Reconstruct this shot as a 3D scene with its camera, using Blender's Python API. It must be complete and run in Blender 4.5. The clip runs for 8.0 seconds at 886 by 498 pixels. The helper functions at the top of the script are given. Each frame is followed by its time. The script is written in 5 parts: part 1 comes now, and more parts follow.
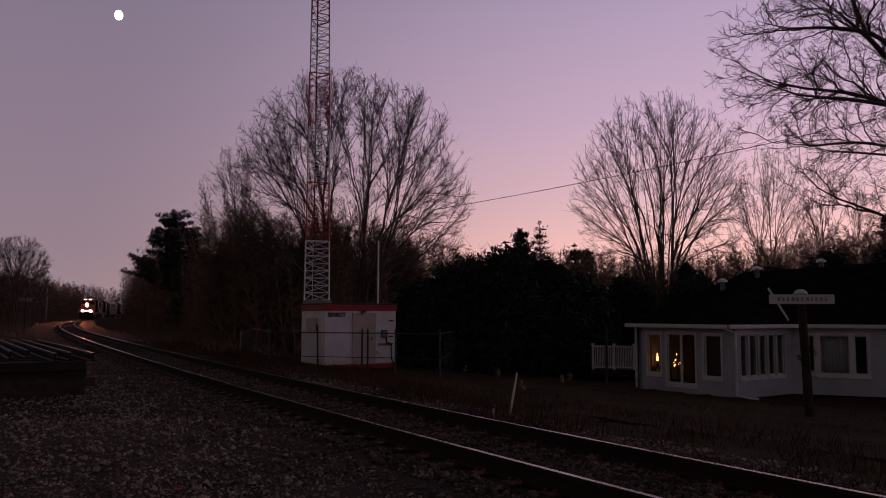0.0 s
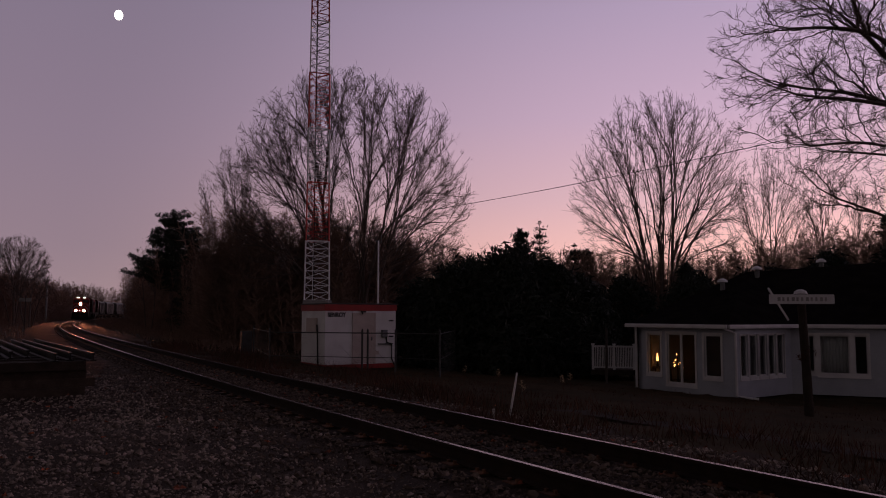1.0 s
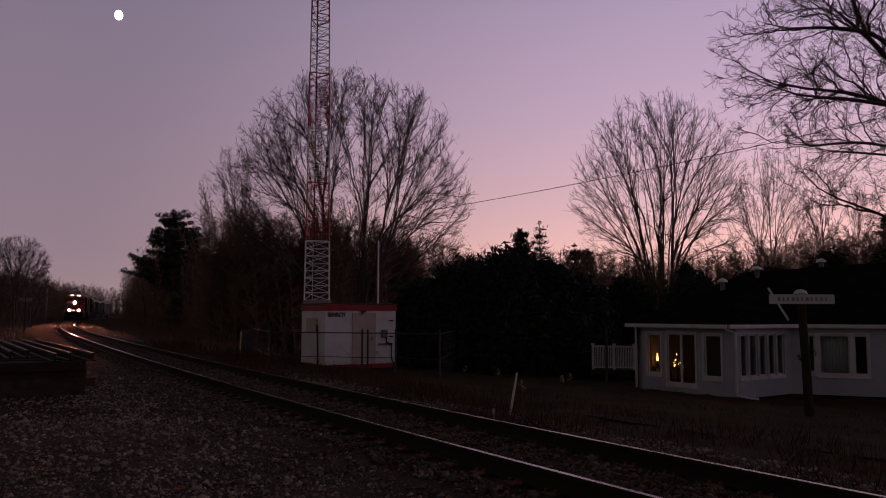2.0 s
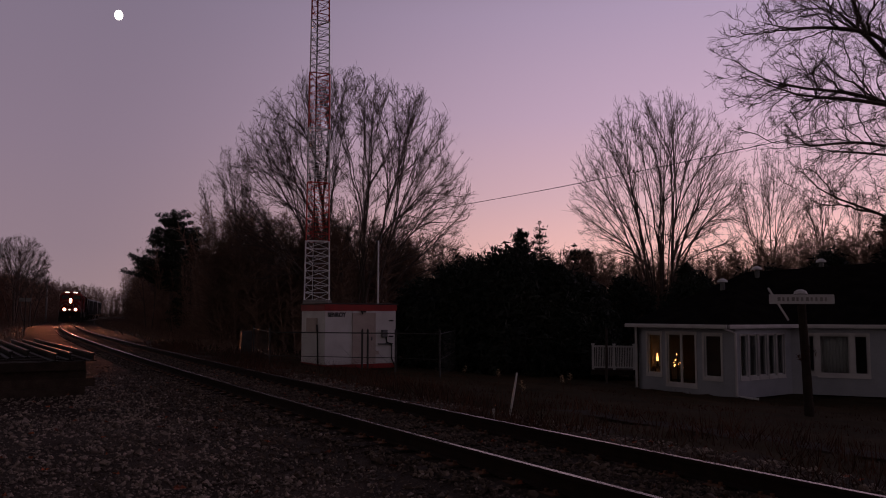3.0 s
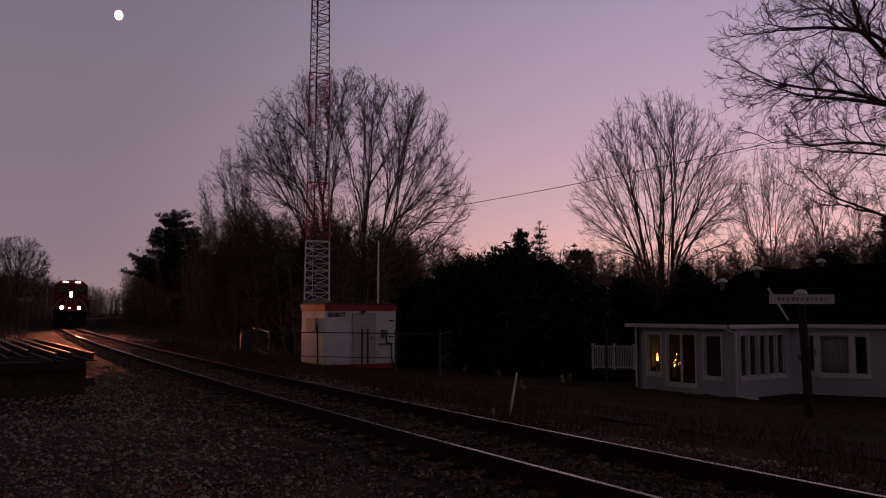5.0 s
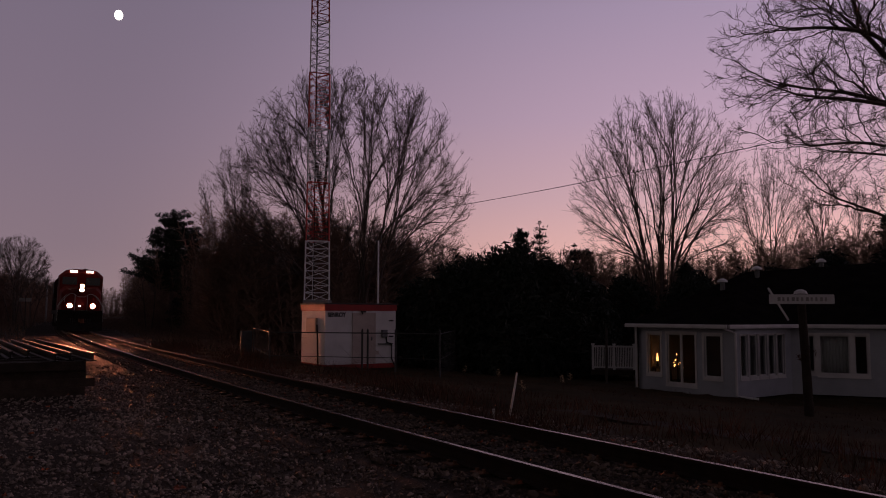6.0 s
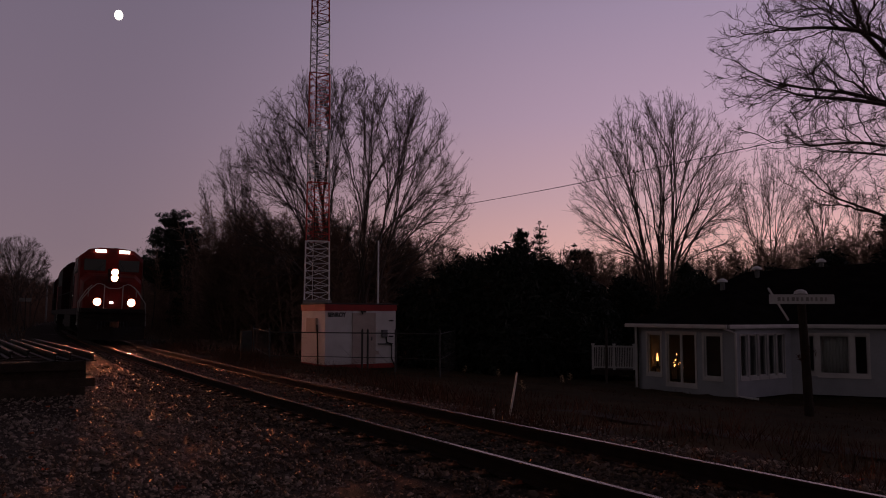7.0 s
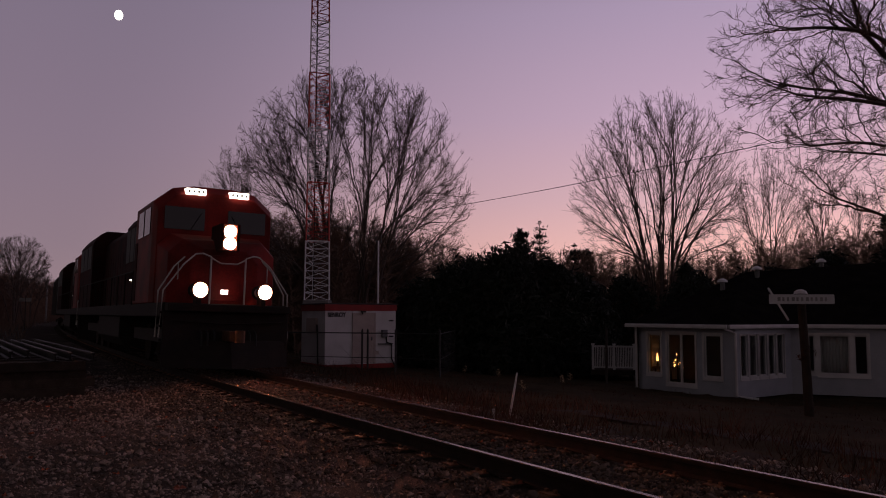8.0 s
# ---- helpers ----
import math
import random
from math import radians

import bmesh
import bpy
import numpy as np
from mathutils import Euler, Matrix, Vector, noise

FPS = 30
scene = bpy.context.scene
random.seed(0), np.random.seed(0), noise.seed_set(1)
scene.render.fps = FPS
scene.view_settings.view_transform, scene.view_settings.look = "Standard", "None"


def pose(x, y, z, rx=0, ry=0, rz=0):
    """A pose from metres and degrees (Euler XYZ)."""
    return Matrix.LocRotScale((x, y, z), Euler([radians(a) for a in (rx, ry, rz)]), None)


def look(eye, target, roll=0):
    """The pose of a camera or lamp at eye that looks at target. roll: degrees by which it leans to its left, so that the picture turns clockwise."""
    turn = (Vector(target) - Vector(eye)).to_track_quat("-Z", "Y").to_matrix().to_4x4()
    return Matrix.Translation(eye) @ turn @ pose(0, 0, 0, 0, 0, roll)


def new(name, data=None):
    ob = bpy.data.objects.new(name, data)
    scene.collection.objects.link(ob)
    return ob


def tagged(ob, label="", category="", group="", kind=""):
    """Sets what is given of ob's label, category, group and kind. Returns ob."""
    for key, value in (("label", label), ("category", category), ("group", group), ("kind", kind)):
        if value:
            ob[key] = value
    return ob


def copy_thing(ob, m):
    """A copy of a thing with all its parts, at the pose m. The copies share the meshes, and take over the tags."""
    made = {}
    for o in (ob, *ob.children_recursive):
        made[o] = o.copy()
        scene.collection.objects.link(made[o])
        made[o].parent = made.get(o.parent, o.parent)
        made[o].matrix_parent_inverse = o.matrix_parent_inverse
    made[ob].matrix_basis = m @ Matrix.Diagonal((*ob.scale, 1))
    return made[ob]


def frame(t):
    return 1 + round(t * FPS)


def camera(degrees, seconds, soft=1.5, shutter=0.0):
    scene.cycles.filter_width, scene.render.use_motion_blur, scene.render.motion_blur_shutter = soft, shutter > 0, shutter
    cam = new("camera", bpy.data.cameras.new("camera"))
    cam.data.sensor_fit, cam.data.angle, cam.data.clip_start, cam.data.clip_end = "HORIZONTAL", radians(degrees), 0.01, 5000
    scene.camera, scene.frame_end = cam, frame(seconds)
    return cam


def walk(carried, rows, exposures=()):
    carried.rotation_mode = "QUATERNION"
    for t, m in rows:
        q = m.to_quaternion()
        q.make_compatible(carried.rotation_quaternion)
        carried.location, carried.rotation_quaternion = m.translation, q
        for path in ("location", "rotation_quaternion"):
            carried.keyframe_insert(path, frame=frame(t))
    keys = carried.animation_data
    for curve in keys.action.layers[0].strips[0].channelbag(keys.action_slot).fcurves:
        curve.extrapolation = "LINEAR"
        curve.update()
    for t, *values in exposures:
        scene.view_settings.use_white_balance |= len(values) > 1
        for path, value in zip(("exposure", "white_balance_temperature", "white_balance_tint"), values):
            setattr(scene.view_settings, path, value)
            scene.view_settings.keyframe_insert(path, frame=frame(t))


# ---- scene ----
cam = camera(58.5, 8.0, soft=1.0)
EYE = (0.0, 0.0, 1.397)
STAND = look(EYE, (0.0, 10.0, 1.397 + 10 * math.tan(0.0817)), 0.1)
walk(cam, [(0.0, STAND), (8.0, STAND)], [(0.0, 0.0), (3.5, -0.12), (6.0, -0.3), (7.0, -0.42), (7.5, -0.32), (8.0, -0.15)])

# ---------------------------------------------------------------- sky and light
world = bpy.data.worlds.new("dusk_sky")
scene.world = world
world.use_nodes = True
wn, wl = world.node_tree.nodes, world.node_tree.links
wn.clear()
w_out = wn.new("ShaderNodeOutputWorld")
w_bg = wn.new("ShaderNodeBackground")
w_bg.inputs[1].default_value = 1.0
w_co = wn.new("ShaderNodeTexCoord")
w_sep = wn.new("ShaderNodeSeparateXYZ")
wl.new(w_co.outputs["Generated"], w_sep.inputs[0])


def sky_ramp(stops):
    r = wn.new("ShaderNodeValToRGB")
    wl.new(w_sep.outputs["Z"], r.inputs[0])
    while len(r.color_ramp.elements) < len(stops):
        r.color_ramp.elements.new(0.5)
    for e, (at, c) in zip(r.color_ramp.elements, stops):
        e.position, e.color = at, (*c, 1)
    return r


# afterglow side of the sky, the side beside it, and the night side behind
glow_side = sky_ramp([(0.0, (1.25, 0.62, 0.47)), (0.06, (1.12, 0.61, 0.53)), (0.14, (0.83, 0.515, 0.56)),
                      (0.24, (0.64, 0.44, 0.585)), (0.36, (0.5, 0.375, 0.54)), (0.6, (0.17, 0.13, 0.185)), (1.0, (0.04, 0.034, 0.052))])
dim_side = sky_ramp([(0.0, (0.36, 0.245, 0.265)), (0.08, (0.300, 0.215, 0.260)), (0.2, (0.268, 0.200, 0.266)),
                     (0.36, (0.232, 0.183, 0.256)), (0.6, (0.105, 0.085, 0.12)), (1.0, (0.04, 0.034, 0.052))])
night_side = sky_ramp([(0.0, (0.165, 0.125, 0.118)), (0.25, (0.14, 0.112, 0.115)), (0.6, (0.053, 0.043, 0.05)), (1.0, (0.04, 0.034, 0.052))])
w_dir = wn.new("ShaderNodeVectorMath")
w_dir.operation = "DOT_PRODUCT"
w_dir.inputs[1].default_value = (0.7, 0.714, 0.0)
wl.new(w_co.outputs["Generated"], w_dir.inputs[0])


def sky_mix(lo, hi, a, b):
    r = wn.new("ShaderNodeMapRange")
    r.interpolation_type = "SMOOTHSTEP"
    r.inputs["From Min"].default_value, r.inputs["From Max"].default_value = lo, hi
    wl.new(w_dir.outputs["Value"], r.inputs["Value"])
    m = wn.new("ShaderNodeMix")
    m.data_type = "RGBA"
    wl.new(r.outputs[0], m.inputs[0])
    wl.new(a, m.inputs[6])
    wl.new(b, m.inputs[7])
    return m.outputs[2]


w_side = sky_mix(-0.4, 0.3, night_side.outputs[0], dim_side.outputs[0])
w_all = sky_mix(0.33, 1.0, w_side, glow_side.outputs[0])
wl.new(w_all, w_bg.inputs[0])
wl.new(w_bg.outputs[0], w_out.inputs[0])


# ---------------------------------------------------------------- materials
def material(name, color, rough=0.7, metal=0.0, color2=None, scale=8.0, fine=60.0, bump=0.3, spread=0.35, contrast=0.25,
             spec=0.5, per_piece=0.0, per_island=0.0):
    """Base colour that wanders between two tones at two scales, with grain, bump and uneven gloss."""
    m = bpy.data.materials.new(name)
    m.use_nodes = True
    n, l = m.node_tree.nodes, m.node_tree.links
    b = n["Principled BSDF"]
    b.inputs["Metallic"].default_value = metal
    b.inputs["Specular IOR Level"].default_value = spec
    co = n.new("ShaderNodeTexCoord")
    big, small = n.new("ShaderNodeTexNoise"), n.new("ShaderNodeTexNoise")
    big.inputs["Scale"].default_value, small.inputs["Scale"].default_value = scale, fine
    big.inputs["Detail"].default_value, small.inputs["Detail"].default_value = 5, 3
    l.new(co.outputs["Object"], big.inputs["Vector"])
    l.new(co.outputs["Object"], small.inputs["Vector"])
    mix = n.new("ShaderNodeMix")
    mix.data_type = "RGBA"
    rng = n.new("ShaderNodeMapRange")
    rng.inputs["From Min"].default_value, rng.inputs["From Max"].default_value = 0.5 - spread / 2, 0.5 + spread / 2
    l.new(big.outputs["Fac"], rng.inputs["Value"])
    l.new(rng.outputs[0], mix.inputs[0])
    c2 = color2 or tuple(c * 0.7 for c in color)
    mix.inputs[6].default_value, mix.inputs[7].default_value = (*color, 1), (*c2, 1)
    val = n.new("ShaderNodeMapRange")
    val.inputs["To Min"].default_value, val.inputs["To Max"].default_value = 1 - contrast, 1 + contrast
    val.inputs["From Min"].default_value, val.inputs["From Max"].default_value = 0.25, 0.75
    l.new(small.outputs["Fac"], val.inputs["Value"])
    last = val.outputs[0]
    for amount, source in ((per_piece, "piece"), (per_island, "island")):
        if amount:
            info = n.new("ShaderNodeObjectInfo") if source == "piece" else n.new("ShaderNodeNewGeometry")
            r2 = n.new("ShaderNodeMapRange")
            r2.inputs["To Min"].default_value, r2.inputs["To Max"].default_value = 1 - amount, 1 + amount
            l.new(info.outputs["Random" if source == "piece" else "Random Per Island"], r2.inputs["Value"])
            mul = n.new("ShaderNodeMath")
            mul.operation = "MULTIPLY"
            l.new(last, mul.inputs[0])
            l.new(r2.outputs[0], mul.inputs[1])
            last = mul.outputs[0]
    vm = n.new("ShaderNodeVectorMath")
    vm.operation = "SCALE"
    l.new(mix.outputs[2], vm.inputs[0])
    l.new(last, vm.inputs["Scale"])
    l.new(vm.outputs[0], b.inputs["Base Color"])
    rr = n.new("ShaderNodeMapRange")
    rr.inputs["To Min"].default_value, rr.inputs["To Max"].default_value = max(rough - 0.12, 0.02), min(rough + 0.12, 1)
    l.new(small.outputs["Fac"], rr.inputs["Value"])
    l.new(rr.outputs[0], b.inputs["Roughness"])
    if bump:
        bp = n.new("ShaderNodeBump")
        bp.inputs["Strength"].default_value, bp.inputs["Distance"].default_value = bump, 0.02
        l.new(small.outputs["Fac"], bp.inputs["Height"])
        l.new(bp.outputs[0], b.inputs["Normal"])
    return m


def glowing(name, color, strength):
    m = bpy.data.materials.new(name)
    m.use_nodes = True
    n, l = m.node_tree.nodes, m.node_tree.links
    n.remove(n["Principled BSDF"])
    e = n.new("ShaderNodeEmission")
    e.inputs[0].default_value, e.inputs[1].default_value = (*color, 1), strength
    l.new(e.outputs[0], n["Material Output"].inputs[0])
    return m


def clear_glass(name, tint=(0.9, 0.95, 0.95), gloss=0.03):
    m = bpy.data.materials.new(name)
    m.use_nodes = True
    b = m.node_tree.nodes["Principled BSDF"]
    b.inputs["Base Color"].default_value = (*tint, 1)
    b.inputs["Roughness"].default_value = gloss
    b.inputs["Transmission Weight"].default_value = 1.0
    b.inputs["IOR"].default_value = 1.45
    return m


M_EARTH = material("gravel_and_soil", (0.075, 0.054, 0.042), 0.95, color2=(0.04, 0.029, 0.022), scale=0.9, fine=70, bump=1.0, contrast=0.7, spec=0.1)
M_SOIL = material("dark_cinder_soil", (0.045, 0.031, 0.023), 0.95, color2=(0.022, 0.015, 0.011), scale=1.1, fine=26, bump=1.0, contrast=0.65, spec=0.05)
M_GRASS = material("dormant_grass", (0.055, 0.036, 0.018), 1.0, color2=(0.029, 0.023, 0.011), scale=0.5, fine=40, bump=0.8, contrast=0.45, spec=0.05)
M_STONE = material("crushed_stone", (0.29, 0.228, 0.19), 0.85, color2=(0.13, 0.098, 0.08), scale=3, fine=40, bump=0.3, per_island=0.65, spec=0.25)
M_BALLAST = material("oily_ballast", (0.15, 0.11, 0.085), 0.9, color2=(0.075, 0.054, 0.042), scale=3, fine=40, bump=0.3, per_island=0.6, spec=0.15)
M_RAIL = material("worn_rail_steel", (0.085, 0.068, 0.06), 0.21, 0.95, color2=(0.06, 0.048, 0.042), scale=3, fine=30, bump=0.01, contrast=0.12)
M_RAILSIDE = material("rusted_rail_side", (0.032, 0.019, 0.014), 0.9, 0.0, color2=(0.02, 0.013, 0.01), scale=6, fine=80, spec=0.15)
M_TIE = material("creosoted_tie", (0.055, 0.04, 0.031), 0.9, color2=(0.03, 0.022, 0.017), scale=4, fine=50, bump=0.7, per_piece=0.35, spec=0.1)
M_RUST = material("rusty_iron", (0.2, 0.09, 0.045), 0.7, 0.3, color2=(0.11, 0.05, 0.03), scale=9, fine=70, per_piece=0.3)
M_WHITE = material("white_painted_wall", (0.72, 0.7, 0.7), 0.6, color2=(0.6, 0.58, 0.57), scale=1.5, fine=25, bump=0.06, contrast=0.06)
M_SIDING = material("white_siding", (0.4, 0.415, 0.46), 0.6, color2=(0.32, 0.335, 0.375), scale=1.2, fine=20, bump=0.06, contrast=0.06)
M_TRIM = material("white_trim", (0.62, 0.6, 0.6), 0.5, color2=(0.5, 0.48, 0.48), scale=2, fine=30, bump=0.03, contrast=0.05)
M_REDPAINT = material("red_paint", (0.34, 0.02, 0.018), 0.6, color2=(0.24, 0.016, 0.014), scale=2, fine=30, bump=0.08, contrast=0.12)
M_DOOR = material("primer_pink_door", (0.5, 0.42, 0.38), 0.65, color2=(0.42, 0.34, 0.31), scale=2.5, fine=30, bump=0.08, contrast=0.1)
M_STEEL = material("galvanised_steel", (0.17, 0.17, 0.175), 0.55, 0.4, color2=(0.11, 0.11, 0.115), scale=5, fine=60, bump=0.08)
M_TOWERRED = material("tower_red_paint", (0.52, 0.045, 0.038), 0.5, color2=(0.4, 0.04, 0.033), scale=3, fine=40, bump=0.05)
M_TOWERWHITE = material("tower_white_paint", (0.85, 0.83, 0.83), 0.5, color2=(0.74, 0.72, 0.72), scale=3, fine=40, bump=0.05)
M_BLACK = material("black_iron", (0.02, 0.02, 0.02), 0.6, 0.2, scale=5, fine=50, bump=0.1)
M_CONCRETE = material("weathered_concrete", (0.3, 0.28, 0.27), 0.9, color2=(0.2, 0.19, 0.18), scale=3, fine=50, bump=0.3)
M_SHINGLE = material("dark_shingles", (0.016, 0.014, 0.013), 1.0, color2=(0.009, 0.008, 0.008), scale=2, fine=40, bump=0.5, spec=0.0)
M_BARK = material("bare_bark", (0.13, 0.095, 0.08), 0.9, color2=(0.075, 0.056, 0.048), scale=3, fine=25, bump=0.5)
M_TWIG = material("dry_brush", (0.25, 0.15, 0.11), 0.95, color2=(0.14, 0.088, 0.066), scale=0.3, fine=5, bump=0.0)
M_NEEDLE = material("dark_needles", (0.026, 0.034, 0.02), 0.8, color2=(0.014, 0.019, 0.013), scale=0.6, fine=6, bump=0.0, per_island=0.4)
M_CEDAR = material("dark_cedar", (0.02, 0.026, 0.015), 0.85, color2=(0.011, 0.014, 0.01), scale=0.6, fine=6, bump=0.0, per_island=0.4)
M_FENCE = material("dull_fence_steel", (0.07, 0.068, 0.066), 0.7, 0.2, color2=(0.045, 0.043, 0.042), scale=5, fine=60, bump=0.08)
M_SIGNPOST = material("dark_weathered_post", (0.05, 0.037, 0.03), 0.95, color2=(0.03, 0.023, 0.019), scale=5, fine=50, bump=0.6, spec=0.1)
M_POSTWOOD = material("grey_post_wood", (0.075, 0.057, 0.048), 0.9, color2=(0.042, 0.033, 0.028), scale=5, fine=50, bump=0.5)
M_WEED = material("dry_weeds", (0.1, 0.045, 0.028), 0.9, color2=(0.045, 0.025, 0.017), scale=0.4, fine=6, bump=0.0, per_island=0.5, spec=0.1)
M_PATH = material("trodden_path", (0.055, 0.043, 0.037), 0.95, color2=(0.026, 0.021, 0.018), scale=0.8, fine=18, bump=0.6, contrast=0.4, spec=0.05)
M_OLDRAIL = material("old_rail_steel", (0.014, 0.010, 0.008), 0.54, 0.0, color2=(0.01, 0.007, 0.006), scale=2, fine=30, bump=0.06, spec=0.14)
M_LEAF = material("fallen_leaf", (0.32, 0.08, 0.03), 0.7, color2=(0.2, 0.05, 0.02), scale=9, fine=60, bump=0.1, per_island=0.5)
M_LOCORED = material("locomotive_red", (0.23, 0.016, 0.012), 0.6, color2=(0.09, 0.01, 0.008), scale=1.2, fine=25, bump=0.04, contrast=0.2, spec=0.15)
# much darker red than the cab's, for hood, battery boxes, cab doors, headlight housing
M_HOODRED = material("dark_hood_red", (0.05, 0.009, 0.008), 0.8, color2=(0.018, 0.009, 0.008), scale=0.9, fine=18, bump=0.05, contrast=0.3, spec=0.1)
M_FRAME = material("grimy_underframe", (0.014, 0.011, 0.01), 0.75, color2=(0.022, 0.016, 0.013), scale=3, fine=30, bump=0.2, spec=0.2)
M_ROOFGREY = material("sooty_roof", (0.05, 0.046, 0.045), 0.7, color2=(0.03, 0.028, 0.028), scale=2, fine=30, bump=0.1)
M_CARGREY = material("hopper_grey", (0.07, 0.064, 0.06), 0.7, color2=(0.045, 0.04, 0.038), scale=1, fine=20, bump=0.06)
M_HANDRAIL = material("handrail_white", (0.5, 0.46, 0.42), 0.5, color2=(0.35, 0.32, 0.3), scale=4, fine=40, bump=0.03)
M_LAMP = glowing("headlight_glow", (1.0, 0.28, 0.14), 30000.0)
M_BEAM = glowing("main_headlight_glow", (1.0, 0.29, 0.14), 180000.0)
M_LENS = glowing("frosted_lens_glow", (1.0, 0.3, 0.16), 400.0)
M_BOARD = glowing("number_board_glow", (1.0, 0.9, 0.78), 3.5)
M_MARK = glowing("step_light_glow", (1.0, 0.85, 0.75), 6.0)
M_LINER = material("lamp_reflector_lining", (0.4, 0.38, 0.35), 0.6, scale=4, fine=40, bump=0.0, spec=0.3)
M_HOOD = material("black_hood_lining", (0.035, 0.03, 0.028), 0.9, scale=4, fine=40, bump=0.0, spec=0.1)
M_MOON = glowing("moonlight", (1.0, 0.93, 0.86), 2.2)
M_INDOOR = glowing("table_lamp_glow", (1.0, 0.36, 0.1), 6.0)
M_CURTAIN = material("linen_curtain", (0.5, 0.36, 0.22), 0.9, color2=(0.36, 0.26, 0.16), scale=4, fine=60, bump=0.1)
M_GLASS = clear_glass("window_glass")
M_DARKGLASS = material("cab_glass", (0.012, 0.011, 0.012), 0.12, spec=0.5, bump=0.0, contrast=0.0, scale=1, fine=2)
M_ROOMWALL = material("room_plaster", (0.13, 0.09, 0.06), 0.9, color2=(0.085, 0.06, 0.045), scale=2, fine=20, bump=0.05)


# ---------------------------------------------------------------- mesh building
class Geo:
    """Vertices and faces of one mesh, gathered piece by piece."""

    def __init__(self):
        self.v, self.f = [], []

    def add(self, vs, fs, m=None):
        k = len(self.v)
        self.v += [tuple(m @ Vector(p)) for p in vs] if m else [tuple(p) for p in vs]
        self.f += [tuple(i + k for i in q) for q in fs]
        return self

    def box(self, lo, hi, m=None):
        (a, b, c), (d, e, g) = lo, hi
        vs = [(a, b, c), (d, b, c), (d, e, c), (a, e, c), (a, b, g), (d, b, g), (d, e, g), (a, e, g)]
        return self.add(vs, [(3, 2, 1, 0), (4, 5, 6, 7), (0, 1, 5, 4), (1, 2, 6, 5), (2, 3, 7, 6), (3, 0, 4, 7)], m)

    def loft(self, rings, m=None, caps=True):
        """Closed rings with equal numbers of points, joined one to the next."""
        n = len(rings[0])
        vs = [p for r in rings for p in r]
        fs = [(i * n + j, i * n + (j + 1) % n, (i + 1) * n + (j + 1) % n, (i + 1) * n + j)
              for i in range(len(rings) - 1) for j in range(n)]
        if caps:
            fs += [tuple(range(n))[::-1], tuple(range((len(rings) - 1) * n, len(rings) * n))]
        return self.add(vs, fs, m)

    def tube(self, pts, radii, n=8, m=None):
        pts = [Vector(p) for p in pts]
        if not hasattr(radii, "__len__"):
            radii = [radii] * len(pts)
        rings = []
        for i, p in enumerate(pts):
            d = (pts[min(i + 1, len(pts) - 1)] - pts[max(i - 1, 0)]).normalized()
            a = d.orthogonal().normalized() if abs(d.z) > 0.98 else d.cross(Vector((0, 0, 1))).normalized()
            b = d.cross(a)
            rings.append([p + radii[i] * (a * math.cos(2 * math.pi * k / n) + b * math.sin(2 * math.pi * k / n)) for k in range(n)])
        return self.loft(rings, m)


def part(name, geo, mat, parent=None, label="", bevel=0.0, smooth=False):
    """Links the geometry as one mesh object, under a thing if one is given."""
    me = bpy.data.meshes.new(name)
    me.from_pydata(geo.v, [], geo.f)
    bm = bmesh.new()
    bm.from_mesh(me)
    bmesh.ops.recalc_face_normals(bm, faces=bm.faces)
    if bevel:
        bmesh.ops.bevel(bm, geom=bm.edges[:], offset=bevel, segments=2, affect="EDGES", profile=0.6, clamp_overlap=True)
    if smooth:
        for f in bm.faces:
            f.smooth = True
    bm.to_mesh(me)
    bm.free()
    me.materials.append(mat)
    ob = new(name, me)
    if parent is not None:
        ob.parent = parent
    if label:
        tagged(ob, label)
    return ob


def quick_mesh(name, verts, faces, mat, smooth=False):
    """A large mesh from arrays, with no clean-up."""
    me = bpy.data.meshes.new(name)
    me.from_pydata(verts, [], faces)
    me.materials.append(mat)
    if smooth:
        me.polygons.foreach_set("use_smooth", [True] * len(me.polygons))
    return new(name, me)


def thing(name, m, label, category, group="", kind=""):
    ob = new(name)
    ob.empty_display_size = 0.2
    ob.matrix_world = m
    return tagged(ob, label, category, group, kind)


# ---------------------------------------------------------------- the line of the track
KNOTS = [0, 30, 60, 90, 120, 150, 190, 215, 260, 420]
BENDS = [0.0044, 0.0005, 0.0010, 0.0010, 0.0007, 0.0012, 0.0005, 0.0015, 0.006, 0.006]
HEAD0, OFF0 = -0.5808, 5.4817
LS = np.arange(-40, 420, 0.5)
LA = np.cumsum(np.interp(LS, KNOTS, BENDS, left=0.0)) * 0.5
LA = LA - np.interp(0, LS, LA) + HEAD0
LX, LY = np.cumsum(np.sin(LA)) * 0.5, np.cumsum(np.cos(LA)) * 0.5
LX += OFF0 * math.cos(HEAD0) - np.interp(0, LS, LX)
LY += -OFF0 * math.sin(HEAD0) - np.interp(0, LS, LY)


def line_at(s, side=0.0):
    """Place on the track's middle line, s metres along it, and its heading; side: metres to the house side."""
    x, y, a = (float(np.interp(s, LS, q)) for q in (LX, LY, LA))
    return x + side * math.cos(a), y - side * math.sin(a), a


def beside(x, y):
    """Signed distance from the track's middle line, positive on the house side."""
    x, y = np.asarray(x, float), np.asarray(y, float)
    out = np.empty(x.shape)
    for i in np.ndindex(x.shape):
        k = int(np.argmin((LX - x[i]) ** 2 + (LY - y[i]) ** 2))
        out[i] = (x[i] - LX[k]) * math.cos(LA[k]) - (y[i] - LY[k]) * math.sin(LA[k])
    return out


